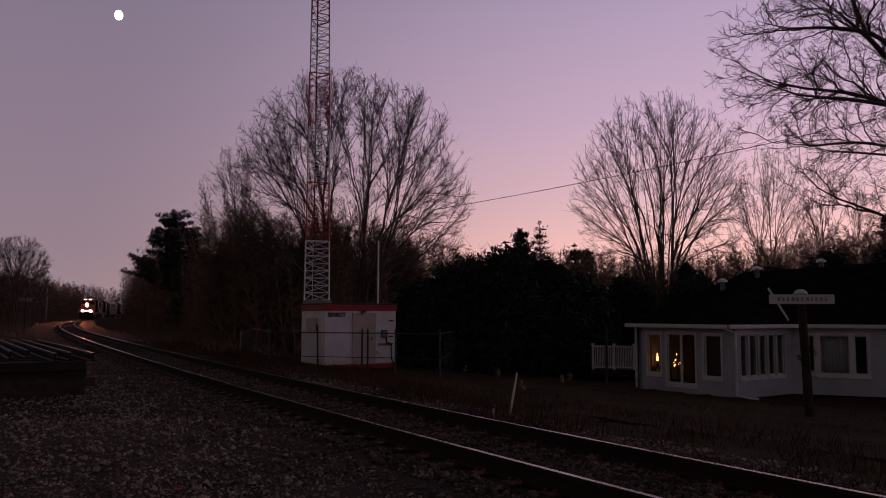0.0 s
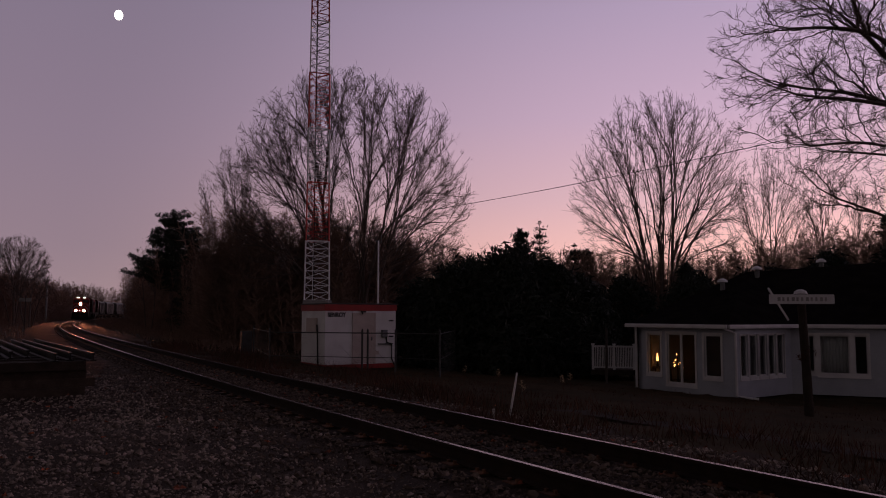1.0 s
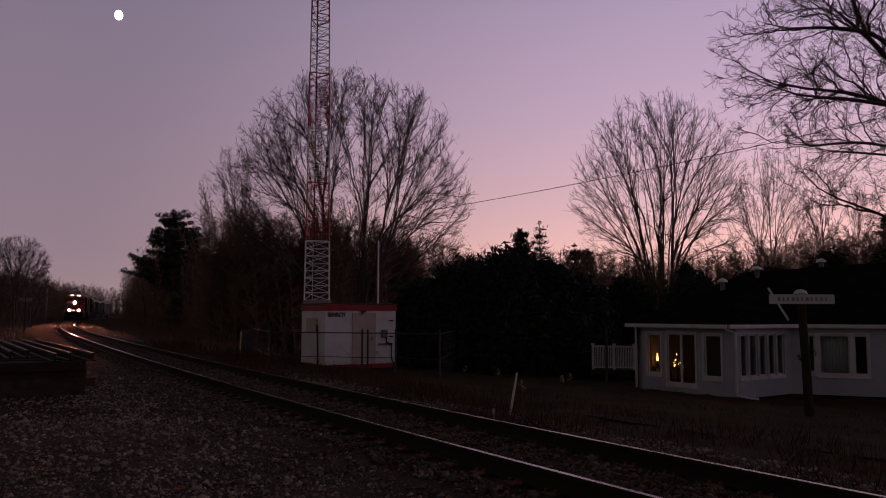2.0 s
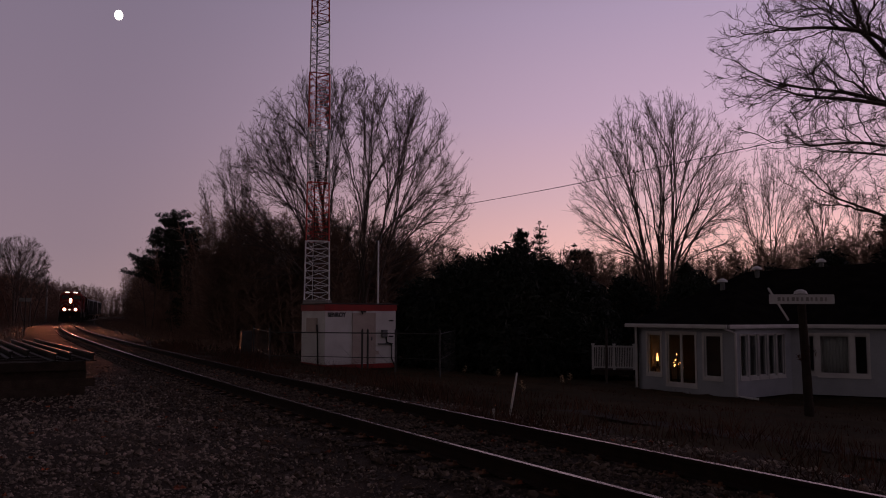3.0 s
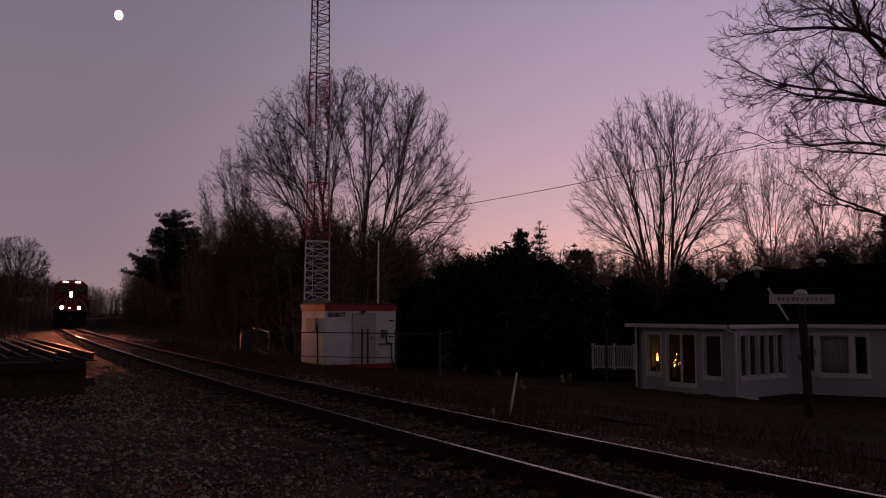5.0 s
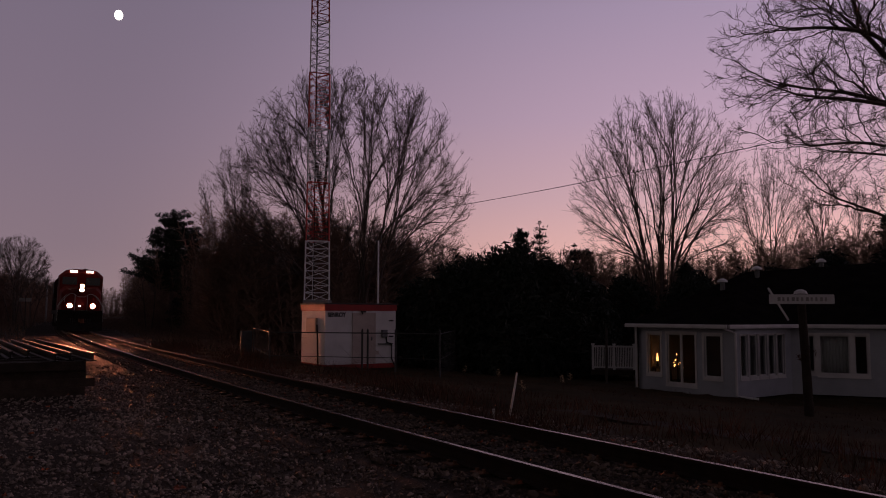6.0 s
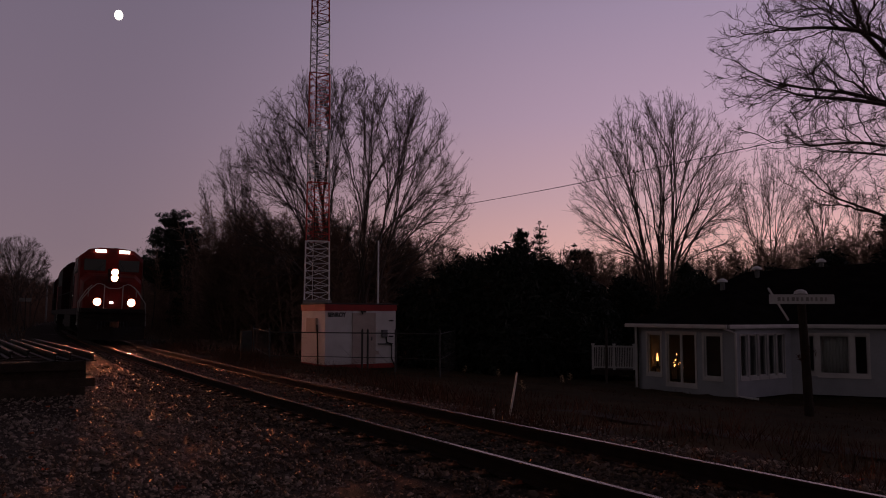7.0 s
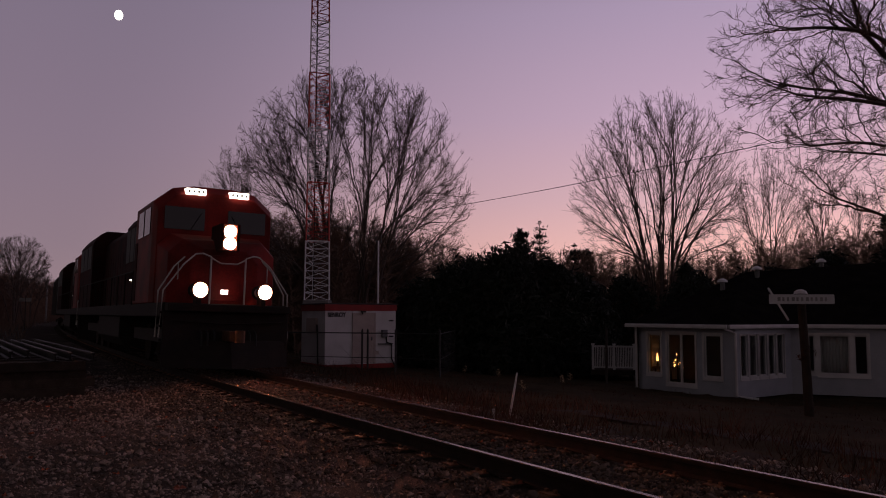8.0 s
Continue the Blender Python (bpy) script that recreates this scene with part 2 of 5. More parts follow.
def level(d):
    """Height of the ground at that distance from the track: a flat yard, the ballast, then a fall towards the house."""
    return np.interp(d, [-400, -60, -1.5, -1.3, 1.35, 2.0, 17.0, 60, 400], [0.5, -0.15, -0.235, -0.205, -0.205, -0.28, -1.36, -1.5, 1.0])


def ground_z(x, y):
    return float(level(beside([x], [y]))[0])


# ---------------------------------------------------------------- ground
def spaced(lo, hi, step, far, growth=1.35):
    mid = list(np.arange(lo, hi + step / 2, step))
    a, b, d = mid[0], mid[-1], step
    left, right = [], []
    while b < far:
        d *= growth
        a, b = a - d, b + d
        left.append(a)
        right.append(b)
    return np.array(left[::-1] + mid + right)


def build_ground():
    xs, ys = spaced(-22, 22, 0.3, 3000), spaced(-4, 44, 0.3, 3000)
    X, Y = np.meshgrid(xs, ys)
    D = beside(X, Y)
    Z = level(D)
    rng = np.random.default_rng(3)
    bumps = rng.normal(0, 1, Z.shape)
    bumps = (bumps + np.roll(bumps, 1, 0) + np.roll(bumps, 1, 1) + np.roll(bumps, -1, 0) + np.roll(bumps, -1, 1)) / 5
    Z = Z + bumps * np.where(np.abs(D) < 1.5, 0.006, np.where(D < 0, 0.016, 0.05))
    nx = len(xs)
    verts = np.stack([X.ravel(), Y.ravel(), Z.ravel()], 1).tolist()
    faces = [(j * nx + i, j * nx + i + 1, (j + 1) * nx + i + 1, (j + 1) * nx + i) for j in range(len(ys) - 1) for i in range(nx - 1)]
    ob = quick_mesh("ground", verts, faces, M_EARTH, smooth=True)
    ob.data.materials.append(M_GRASS)
    ob.data.materials.append(M_SOIL)
    dd = (D[:-1, :-1] + rng.normal(0, 0.35, (len(ys) - 1, nx - 1))).ravel()
    reach = (Y[:-1, :-1] - 0.05 * X[:-1, :-1] + rng.normal(0, 0.5, (len(ys) - 1, nx - 1))).ravel()
    kind = np.where((dd > 2.6) | (dd < -45), 1, np.where((dd < -1.9) & (reach > 12.4), 2, 0))
    ob.data.polygons.foreach_set("material_index", kind.astype(np.int32).tolist())
    tagged(ob, "dark gravel yard and dormant grass falling away from the track", "ground", kind="structure")


build_ground()


def build_stones():
    """Loose crushed stone over the yard in front, the shoulders and between the rails."""
    rng = np.random.default_rng(11)
    t = (1 + 5 ** 0.5) / 2
    ico = np.array([(-1, t, 0), (1, t, 0), (-1, -t, 0), (1, -t, 0), (0, -1, t), (0, 1, t), (0, -1, -t), (0, 1, -t),
                    (t, 0, -1), (t, 0, 1), (-t, 0, -1), (-t, 0, 1)]) / 1.9
    tri = np.array([(0, 11, 5), (0, 5, 1), (0, 1, 7), (0, 7, 10), (0, 10, 11), (1, 5, 9), (5, 11, 4), (11, 10, 2), (10, 7, 6), (7, 1, 8),
                    (3, 9, 4), (3, 4, 2), (3, 2, 6), (3, 6, 8), (3, 8, 9), (4, 9, 5), (2, 4, 11), (6, 2, 10), (8, 6, 7), (9, 8, 1)])
    octa = np.array([(1, 0, 0), (-1, 0, 0), (0, 1, 0), (0, -1, 0), (0, 0, 1), (0, 0, -1)], float)
    otri = np.array([(0, 2, 4), (2, 1, 4), (1, 3, 4), (3, 0, 4), (2, 0, 5), (1, 2, 5), (3, 1, 5), (0, 3, 5)])
    heaps = {True: [[], [], 0], False: [[], [], 0]}
    bed_s = rng.uniform(-8, 34, 16000) ** 1.0
    bed_d = rng.uniform(-1.45, 1.45, 16000)
    for shape, facets, n, reach, grade, floor in ((ico, tri, 7000, 20.0, 0.0055, 0.006), (octa, otri, 104000, 24.0, 0.0045, 0.005)):
        m = len(shape)
        r = 3.1 + reach * rng.random(n) ** 1.7
        a = rng.uniform(-0.56, 0.62, n)
        wide = rng.random(n) < 0.16
        r = np.where(wide, 16.0 * np.sqrt(rng.random(n)), r)
        a = np.where(wide, rng.uniform(-3.1416, 3.1416, n), a)
        px, py = r * np.sin(a), r * np.cos(a)
        if shape is octa:
            ba = np.interp(bed_s, LS, LA)
            px[:16000] = np.interp(bed_s, LS, LX) + bed_d * np.cos(ba)
            py[:16000] = np.interp(bed_s, LS, LY) - bed_d * np.sin(ba)
            px[16000:32000] = rng.uniform(-10.5, -2.5, 16000)
            py[16000:32000] = rng.uniform(11.0, 21.0, 16000)
        d = beside(px, py)
        solid = (d > -1.9) | (py < 12.4 + 0.25 * np.sin(px * 2.1)) | (rng.random(n) < np.where(d > -3.6, 0.7, 0.35))
        keep = solid & ((d < -0.95) | (np.abs(d) < 0.62) | ((d > 0.95) & (d < 3.0)))
        px, py, d = px[keep], py[keep], d[keep]
        k = len(px)
        size = np.clip(rng.gamma(3.0, grade, k) + floor, floor, 0.055)
        pz = level(d) + size * 0.3 + np.where(np.abs(d) < 0.7, 0.024, np.where((np.abs(d) > 1.02) & (np.abs(d) < 1.45), 0.02, 0.0))
        jit = rng.uniform(0.55, 1.3, (k, m, 1))
        pts = shape[None] * jit * size[:, None, None] * rng.uniform(0.7, 1.3, (k, 1, 3)) * np.array([1, 1, 0.8])
        th = rng.uniform(0, 6.28, k)
        tip = rng.uniform(-0.6, 0.6, k)
        c, s = np.cos(tip)[:, None], np.sin(tip)[:, None]
        x0, z = pts[:, :, 0] * c - pts[:, :, 2] * s, pts[:, :, 0] * s + pts[:, :, 2] * c + pz[:, None]
        c, s = np.cos(th)[:, None], np.sin(th)[:, None]
        x = x0 * c - pts[:, :, 1] * s + px[:, None]
        y = x0 * s + pts[:, :, 1] * c + py[:, None]
        xyz = np.stack([x, y, z], 2)
        spread = rng.normal(0, 0.55, k)
        for bed, heap in heaps.items():
            own = (np.abs(d + 0.2) + spread < 1.9) == bed
            c = int(own.sum())
            heap[0].append(xyz[own].reshape(-1, 3))
            heap[1].append((facets[None] + (np.arange(c) * m)[:, None, None]).reshape(-1, 3) + heap[2])
            heap[2] += c * m
    for bed, (V, F, _) in heaps.items():
        ob = quick_mesh("track_ballast" if bed else "crushed_stone", np.concatenate(V).tolist(), np.concatenate(F).tolist(), M_BALLAST if bed else M_STONE)
        tagged(ob, "oily dark ballast stone between and beside the rails" if bed else "loose grey crushed stone scattered over the yard", "gravel", kind="stuff")


build_stones()


# ---------------------------------------------------------------- railway track
def rail_mesh(side):
    prof = [(-0.07, -0.172), (0.07, -0.172), (0.07, -0.158), (0.012, -0.14), (0.009, -0.05), (0.036, -0.038), (0.037, -0.008),
            (0.028, 0.0), (-0.028, 0.0), (-0.037, -0.008), (-0.036, -0.038), (-0.009, -0.05), (-0.012, -0.14), (-0.07, -0.158)]
    geo = Geo()
    s, rings = -9.0, []
    while s < 330:
        x, y, a = line_at(s, side)
        rings.append([(x + u * math.cos(a), y - u * math.sin(a), w) for u, w in prof])
        s += 1.0 if s < 60 else 2.5
    geo.loft(rings)
    return geo


track = thing("railway_track", Matrix.Identity(4), "single railway track of worn steel rails on dark creosoted ties", "railway track", kind="structure")
for side in (-0.7535, 0.7535):
    r = part("rail", rail_mesh(side), M_RAILSIDE, track, "steel rail with a polished running surface and rusty sides")
    r.data.materials.append(M_RAIL)
    for p in r.data.polygons:
        if p.center.z > -0.003:
            p.material_index = 1


# ---------------------------------------------------------------- trees
def tubes(P, R, sides):
    """Tapered tubes along many lines of equally many points: vertices and faces of all of them."""
    n, m, _ = P.shape
    T = np.gradient(P, axis=1)
    T /= np.linalg.norm(T, axis=2)[:, :, None] + 1e-9
    U = np.cross(T, np.array([0.31, -0.52, 0.79]))
    U /= np.linalg.norm(U, axis=2)[:, :, None] + 1e-9
    W = np.cross(T, U)
    a = 2 * np.pi * np.arange(sides) / sides
    V = P[:, :, None] + R[:, :, None, None] * (np.cos(a)[:, None] * U[:, :, None] + np.sin(a)[:, None] * W[:, :, None])
    i, j, k = np.meshgrid(np.arange(n), np.arange(m - 1), np.arange(sides), indexing="ij")
    q = (k + 1) % sides
    o = (i * m + j) * sides
    F = np.stack([o + k, o + q, o + sides + q, o + sides + k], -1).reshape(-1, 4)
    return V.reshape(-1, 3), F


def bow(p0, m0, p1, m1, n):
    """A smooth curve from p0 to p1 with those end tangents."""
    t = np.linspace(0, 1, n)[:, None]
    return (2 * t ** 3 - 3 * t ** 2 + 1) * p0 + (t ** 3 - 2 * t ** 2 + t) * m0 + (3 * t ** 2 - 2 * t ** 3) * p1 + (t ** 3 - t ** 2) * m1


def side_shoots(rng, P, count, lo, length, angle, lift, points, crook):
    """Shoots leaving the given lines, count to each, between the fraction lo and the tip."""
    n, m, _ = P.shape
    who = np.repeat(np.arange(n), count)
    t = (lo + (1 - lo) * rng.random(len(who))) * (m - 1.001)
    j = t.astype(int)
    f = (t - j)[:, None]
    p = P[who, j] * (1 - f) + P[who, j + 1] * f
    d = P[who, j + 1] - P[who, j]
    d /= np.linalg.norm(d, axis=1)[:, None] + 1e-9
    w = np.cross(d, rng.normal(0, 1, d.shape))
    w /= np.linalg.norm(w, axis=1)[:, None] + 1e-9
    a = rng.uniform(angle[0], angle[1], len(who))[:, None]
    d = d * np.cos(a) + w * np.sin(a)
    ln = (length * rng.uniform(0.35, 1.15, len(who)) * (1.15 - 0.6 * t / (m - 1)))[:, None]
    rows = [p]
    for _ in range(points - 1):
        d = d + rng.normal(0, crook, d.shape) + np.array([0, 0, lift])
        d /= np.linalg.norm(d, axis=1)[:, None]
        rows.append(rows[-1] + d * ln / (points - 1))
    return np.stack(rows, 1)


def forked_tree(x, y, label, seed, stems, aims, wander=0.03, lift=0.25, thin=0.010, power=0.5, shoot=1.3, per_metre=2.2, twig=0.45, twigs=5, fine=0.0065,
                crook=0.16, lo=0.35, sink=0.15, steps=11, fit=None):
    """A bare tree: stems first, then each generation of limbs forks off the ones before it and reaches for its aim."""
    z = ground_z(x, y)
    rng = np.random.default_rng(seed)
    lines, tangents, part_of, fork, far, owner = [], [], [], [], [], []

    def keep(P, parent, j, start, own):
        t = np.gradient(P, axis=0)
        lines.append(P)
        tangents.append(t / (np.linalg.norm(t, axis=1)[:, None] + 1e-9))
        part_of.append(parent)
        fork.append(j)
        far.append(start + (1 - start) * np.linspace(0, 1, steps))
        owner.append(own)

    for k, st in enumerate(stems):
        st = np.array(st, float)
        c = np.concatenate([[0], np.cumsum(np.linalg.norm(np.diff(st, axis=0), axis=1))])
        u = np.linspace(0, c[-1], steps)
        P = np.stack([np.interp(u, c, st[:, i]) for i in range(3)], 1)
        P[1:-1] = 0.5 * P[1:-1] + 0.25 * (P[2:] + P[:-2])
        keep(P, -1, 0, 0.0, k)
    for pts, near, end in aims:
        CP, CT, CG = np.concatenate(lines), np.concatenate(tangents), np.concatenate(far)
        CI = np.repeat(np.arange(len(lines)), steps)
        CJ = np.tile(np.arange(steps), len(lines))
        ok = (CG >= near) & (CG <= end)
        CP, CT, CG, CI, CJ = CP[ok], CT[ok], CG[ok], CI[ok], CJ[ok]
        for aim in np.asarray(pts):
            v = aim - CP
            d = np.linalg.norm(v, axis=1) + 1e-6
            c = (v * CT).sum(1) / d
            b = int(np.argmin(d * (1 + 1.6 * (1 - c)) + np.where(c < 0.35, 50, 0)))
            p0, L = CP[b], d[b]
            way = v[b] / L
            end_way = way * 0.85 + np.array([0, 0, lift])
            P = bow(p0, CT[b] * L * 0.8 + way * L * 0.25, aim, end_way * L, steps)
            P[1:] += np.cumsum(rng.normal(0, wander * L / steps ** 0.5, (steps - 1, 3)), axis=0)
            keep(P, int(CI[b]), int(CJ[b]), float(CG[b]), owner[CI[b]])
    P = np.stack(lines)
    n = len(P)
    load = np.ones(n)
    weight = np.tile(1 - 0.75 * np.linspace(0, 1, steps), (n, 1))
    for i in range(n - 1, -1, -1):
        load[i] = max(weight[i][0], 1.0)
        if part_of[i] >= 0:
            weight[part_of[i]][:fork[i] + 1] += load[i]
    R = thin * weight ** power
    root = thing("bare_tree", pose(x, y, z - sink), label, "tree")
    owner = np.array(owner)
    for k in range(len(stems)):
        V, F = tubes(P[owner == k], R[owner == k], 6)
        quick_mesh("limb", V.tolist(), F.tolist(), M_BARK, smooth=True).parent = root
    length = np.linalg.norm(np.diff(P, axis=1), axis=2).sum(1)
    young = np.arange(n) >= len(stems) if n > len(stems) + 5 else np.ones(n, bool)
    many = np.maximum(2, (length * per_metre).astype(int)) * young
    S = side_shoots(rng, P, many, lo, shoot, (0.35, 0.85), lift * 0.25, 5, crook * 1.1)
    Q = side_shoots(rng, S, twigs, 0.15, twig, (0.4, 1.0), lift * 0.2, 3, crook * 1.5)
    if fit is not None:
        S, Q = S[fit(S[:, -1])], Q[fit(Q[:, -1])]
    V1, F1 = tubes(S, np.tile(np.linspace(fine * 1.5, fine * 0.8, 5), (len(S), 1)), 3)
    V2, F2 = tubes(Q, np.tile(np.linspace(fine, fine * 0.6, 3), (len(Q), 1)), 3)
    ob = quick_mesh("twig_crown", np.concatenate([V1, V2]).tolist(), np.concatenate([F1, F2 + len(V1)]).tolist(), M_BARK)
    ob.parent = root
    tagged(ob, kind="stuff")
    return root


def dome_aims(rng, count, dome, low, inner=0.12):
    """Points spread evenly over an ellipsoid dome (centre height, half width, half height), a few of them inside it."""
    k = np.arange(count) + rng.uniform(-0.35, 0.35, count)
    h = np.clip(low + (1 - low) * (k + 0.5) / count, -1, 1)
    t = k * 2.39996 + rng.uniform(0, 6.28)
    w = np.sqrt(1 - h * h)
    r = np.where(rng.random(count) < inner, rng.uniform(0.6, 0.9, count), rng.uniform(0.88, 0.97, count))
    p = np.stack([w * np.cos(t) * dome[1], w * np.sin(t) * dome[1], h * dome[2]], 1) * r[:, None]
    return p + np.array([0, 0, dome[0]])


def domed_tree(x, y, label, seed, n_stems, dome, rise, low=-0.4, spread=0.4, limbs=(16, 34, 70, 130), upright=-0.15, **kw):
    """Bare tree whose stems fan out from a low fork into an even dome."""
    rng = np.random.default_rng(seed)
    stems = []
    for k, aim in enumerate(dome_aims(rng, n_stems, dome, upright, 0.0)):
        a = math.atan2(aim[1], aim[0])
        foot = np.array([spread * math.cos(a), spread * math.sin(a), 0.0])
        knee = np.array([2.2 * spread * math.cos(a), 2.2 * spread * math.sin(a), rise * rng.uniform(0.8, 1.2)])
        L = np.linalg.norm(aim - knee)
        out = (aim - knee) / L
        stems.append([foot] + list(bow(knee, np.array([0.25 * out[0], 0.25 * out[1], 0.9]) * L, aim, (out + np.array([0, 0, 0.15])) * L, 9)))
    ranges = ((0.2, 0.42), (0.32, 0.58), (0.45, 0.72), (0.55, 0.85))
    aims = [(dome_aims(rng, c, dome, low), *r) for c, r in zip(limbs, ranges)]

    def fit(p):
        q = p / np.array([dome[1], dome[1], dome[2]]) - np.array([0, 0, dome[0] / dome[2]])
        return np.linalg.norm(q, axis=1) < 1.0 + rng.normal(0, 0.035, len(p))
    return forked_tree(x, y, label, seed, stems, aims, fit=fit, **kw)


def clumps(seed, centres, count, size, flat=1.0):
    """Small leaf-like triangles scattered about the given (centre, radius) pairs."""
    rng = np.random.default_rng(seed)
    c = np.array([q[:3] for q in centres], float)
    rad = np.array([q[3] for q in centres], float)
    who = rng.integers(0, len(c), count)
    p = rng.normal(0, 0.5, (count, 3)) * np.array([1, 1, flat]) * rad[who][:, None] + c[who]
    u, v = rng.normal(0, 1, (count, 3)), rng.normal(0, 1, (count, 3))
    u /= np.linalg.norm(u, axis=1)[:, None]
    v /= np.linalg.norm(v, axis=1)[:, None]
    s = (size * rng.uniform(0.5, 1.4, count))[:, None]
    verts = np.stack([p - u * s, p + u * s, p + v * s * 0.45 - u * s * 0.1], 1).reshape(-1, 3)
    faces = np.arange(count * 3).reshape(-1, 3)
    return verts.tolist(), faces.tolist()


def pine(x, y, height, label, seed, spread=0.22, bare=0.15, count=5000, size=0.22, ragged=0.5, taper=0.75, lift=0.12, gap=0.052, name="pine_tree"):
    z = ground_z(x, y)
    rng = random.Random(seed)
    root = thing(name, pose(x, y, z - 0.1), label, "tree")
    geo = Geo()
    geo.tube([(0, 0, 0), (0.1, 0, height * 0.5), (0, 0.1, height)], [height * 0.018, height * 0.012, 0.02], 7)
    cent = []
    h = height * bare
    while h < height * 0.97:
        q = (h - height * bare) / (height * (1 - bare))
        reach = height * spread * ((1 - q) ** taper * (0.6 + 0.4 * min(1, q * 4))) * rng.uniform(0.6, 1.15) + 0.25
        turn = rng.uniform(0, 6.28)
        for k in range(6):
            if rng.random() < 0.2 * ragged:
                continue
            t = turn + 1.047 * k + rng.uniform(-0.3, 0.3)
            ln = reach * rng.uniform(1 - 0.6 * ragged, 1.1)
            tip = Vector((math.cos(t) * ln, math.sin(t) * ln, h + ln * rng.uniform(lift - 0.1, lift + 0.1)))
            geo.tube([(0, 0, h), tip], [0.045, 0.012], 3)
            n = max(2, int(ln / 0.45))
            for j in range(n):
                w = 0.25 + 0.75 * j / (n - 1)
                c = Vector((0, 0, h)).lerp(tip, w)
                cent.append((c.x, c.y, c.z + 0.06, 0.34 + 0.14 * (1 - w) * ln))
        h += height * rng.uniform(0.77, 1.25) * gap
    cent.append((0, 0.1, height, 0.25))
    part("trunk", geo, M_BARK, root)
    V, F = clumps(seed, cent, count, size, 0.65)
    ob = quick_mesh("crown", V, F, M_NEEDLE)
    ob.parent = root
    return root


def cedar(x, y, height, radius, label, seed, count=9000):
    z = ground_z(x, y)
    root = thing("cedar_tree", pose(x, y, z - 0.1), label, "tree")
    rng = random.Random(seed)
    geo = Geo()
    geo.tube([(0, 0, 0), (0, 0, height * 0.92)], [0.22, 0.03], 7)
    cent = []
    for k in range(420):
        q = rng.random() ** 0.8
        w = radius * (1 - q ** 2.2) ** 0.6 * rng.uniform(0.82, 1.06)
        t = rng.uniform(0, 6.28)
        cent.append((w * math.cos(t), w * math.sin(t), 0.1 + height * q * 0.97, 0.42))
        if k % 3 == 0:
            geo.tube([(0, 0, height * q * 0.8), (w * math.cos(t) * 0.95, w * math.sin(t) * 0.95, 0.1 + height * q * 0.95)], [0.035, 0.01], 3)
    for k in range(200):
        q = rng.random()
        w = radius * (1 - q ** 2) ** 0.6 * rng.uniform(0.2, 0.75)
        t = rng.uniform(0, 6.28)
        cent.append((w * math.cos(t), w * math.sin(t), 0.1 + height * q * 0.93, 0.6))
    part("trunk", geo, M_BARK, root)
    V, F = clumps(seed, cent, count, 0.2)
    ob = quick_mesh("crown", V, F, M_CEDAR)
    ob.parent = root
    return root


def thicket(name, label, pts, width, height, stems, twigs, seed, lean=0.12, coarse=1.0, clear=7.5):
    """A strip of bare brush and saplings along a line of plan points."""
    rng = np.random.default_rng(seed)
    pts = np.array(pts, float)
    seg = np.hypot(*np.diff(pts[:, :2], axis=0).T)
    cum = np.concatenate([[0], np.cumsum(seg)])
    u = rng.random(stems) * cum[-1]
    px, py, ph = np.interp(u, cum, pts[:, 0]), np.interp(u, cum, pts[:, 1]), np.interp(u, cum, pts[:, 2])
    off = rng.uniform(-width, width, stems) * 0.62
    ang = rng.uniform(0, 6.28, stems)
    px, py = px + off * np.cos(ang), py + off * np.sin(ang)
    pz = level(beside(px, py)) - 0.1
    hh = height * ph * rng.uniform(0.45, 1.1, stems)
    hh = np.where(np.abs(beside(px, py)) < clear, 0.05, hh)
    top = np.stack([px + rng.normal(0, lean, stems) * hh, py + rng.normal(0, lean, stems) * hh, pz + hh], 1)
    foot = np.stack([px, py, pz], 1)
    V, F = [], []
    rad = 0.006 * hh + 0.012
    for t in range(3):
        o = np.array([math.cos(t * 2.094), math.sin(t * 2.094), 0])
        V.append(foot + o * rad[:, None])
    V.append(top)
    verts = np.stack(V, 1).reshape(-1, 3)
    idx = np.arange(stems)[:, None, None] * 4
    faces = (np.array([(0, 1, 3), (1, 2, 3), (2, 0, 3)])[None] + idx).reshape(-1, 3)
    n = stems * twigs
    who = np.repeat(np.arange(stems), twigs)
    q = rng.random(n) ** 0.75
    p0 = foot[who] * (1 - q)[:, None] + top[who] * q[:, None]
    d = rng.normal(0, 1, (n, 3))
    d[:, 2] = np.abs(d[:, 2]) * 0.8 + 0.2
    d /= np.linalg.norm(d, axis=1)[:, None]
    ln = hh[who] * rng.uniform(0.08, 0.3, n) * (1.1 - 0.7 * q)
    p1 = p0 + d * ln[:, None]
    sidev = np.cross(d, rng.normal(0, 1, (n, 3)))
    sidev /= np.linalg.norm(sidev, axis=1)[:, None]
    w = ((0.011 + 0.0018 * hh[who]) * coarse)[:, None]
    tv = np.stack([p0 - sidev * w, p0 + sidev * w, p1], 1).reshape(-1, 3)
    tf = np.arange(n * 3).reshape(-1, 3) + len(verts)
    ob = quick_mesh(name, np.concatenate([verts, tv]).tolist(), np.concatenate([faces, tf]).tolist(), M_TWIG)
    return tagged(ob, label, "woods", kind="stuff")


def along(s0, s1, side, h0, h1, n=8):
    out = []
    for k in range(n):
        q = k / (n - 1)
        x, y, _ = line_at(s0 + (s1 - s0) * q, side)
        out.append((x, y, h0 + (h1 - h0) * q))
    return out


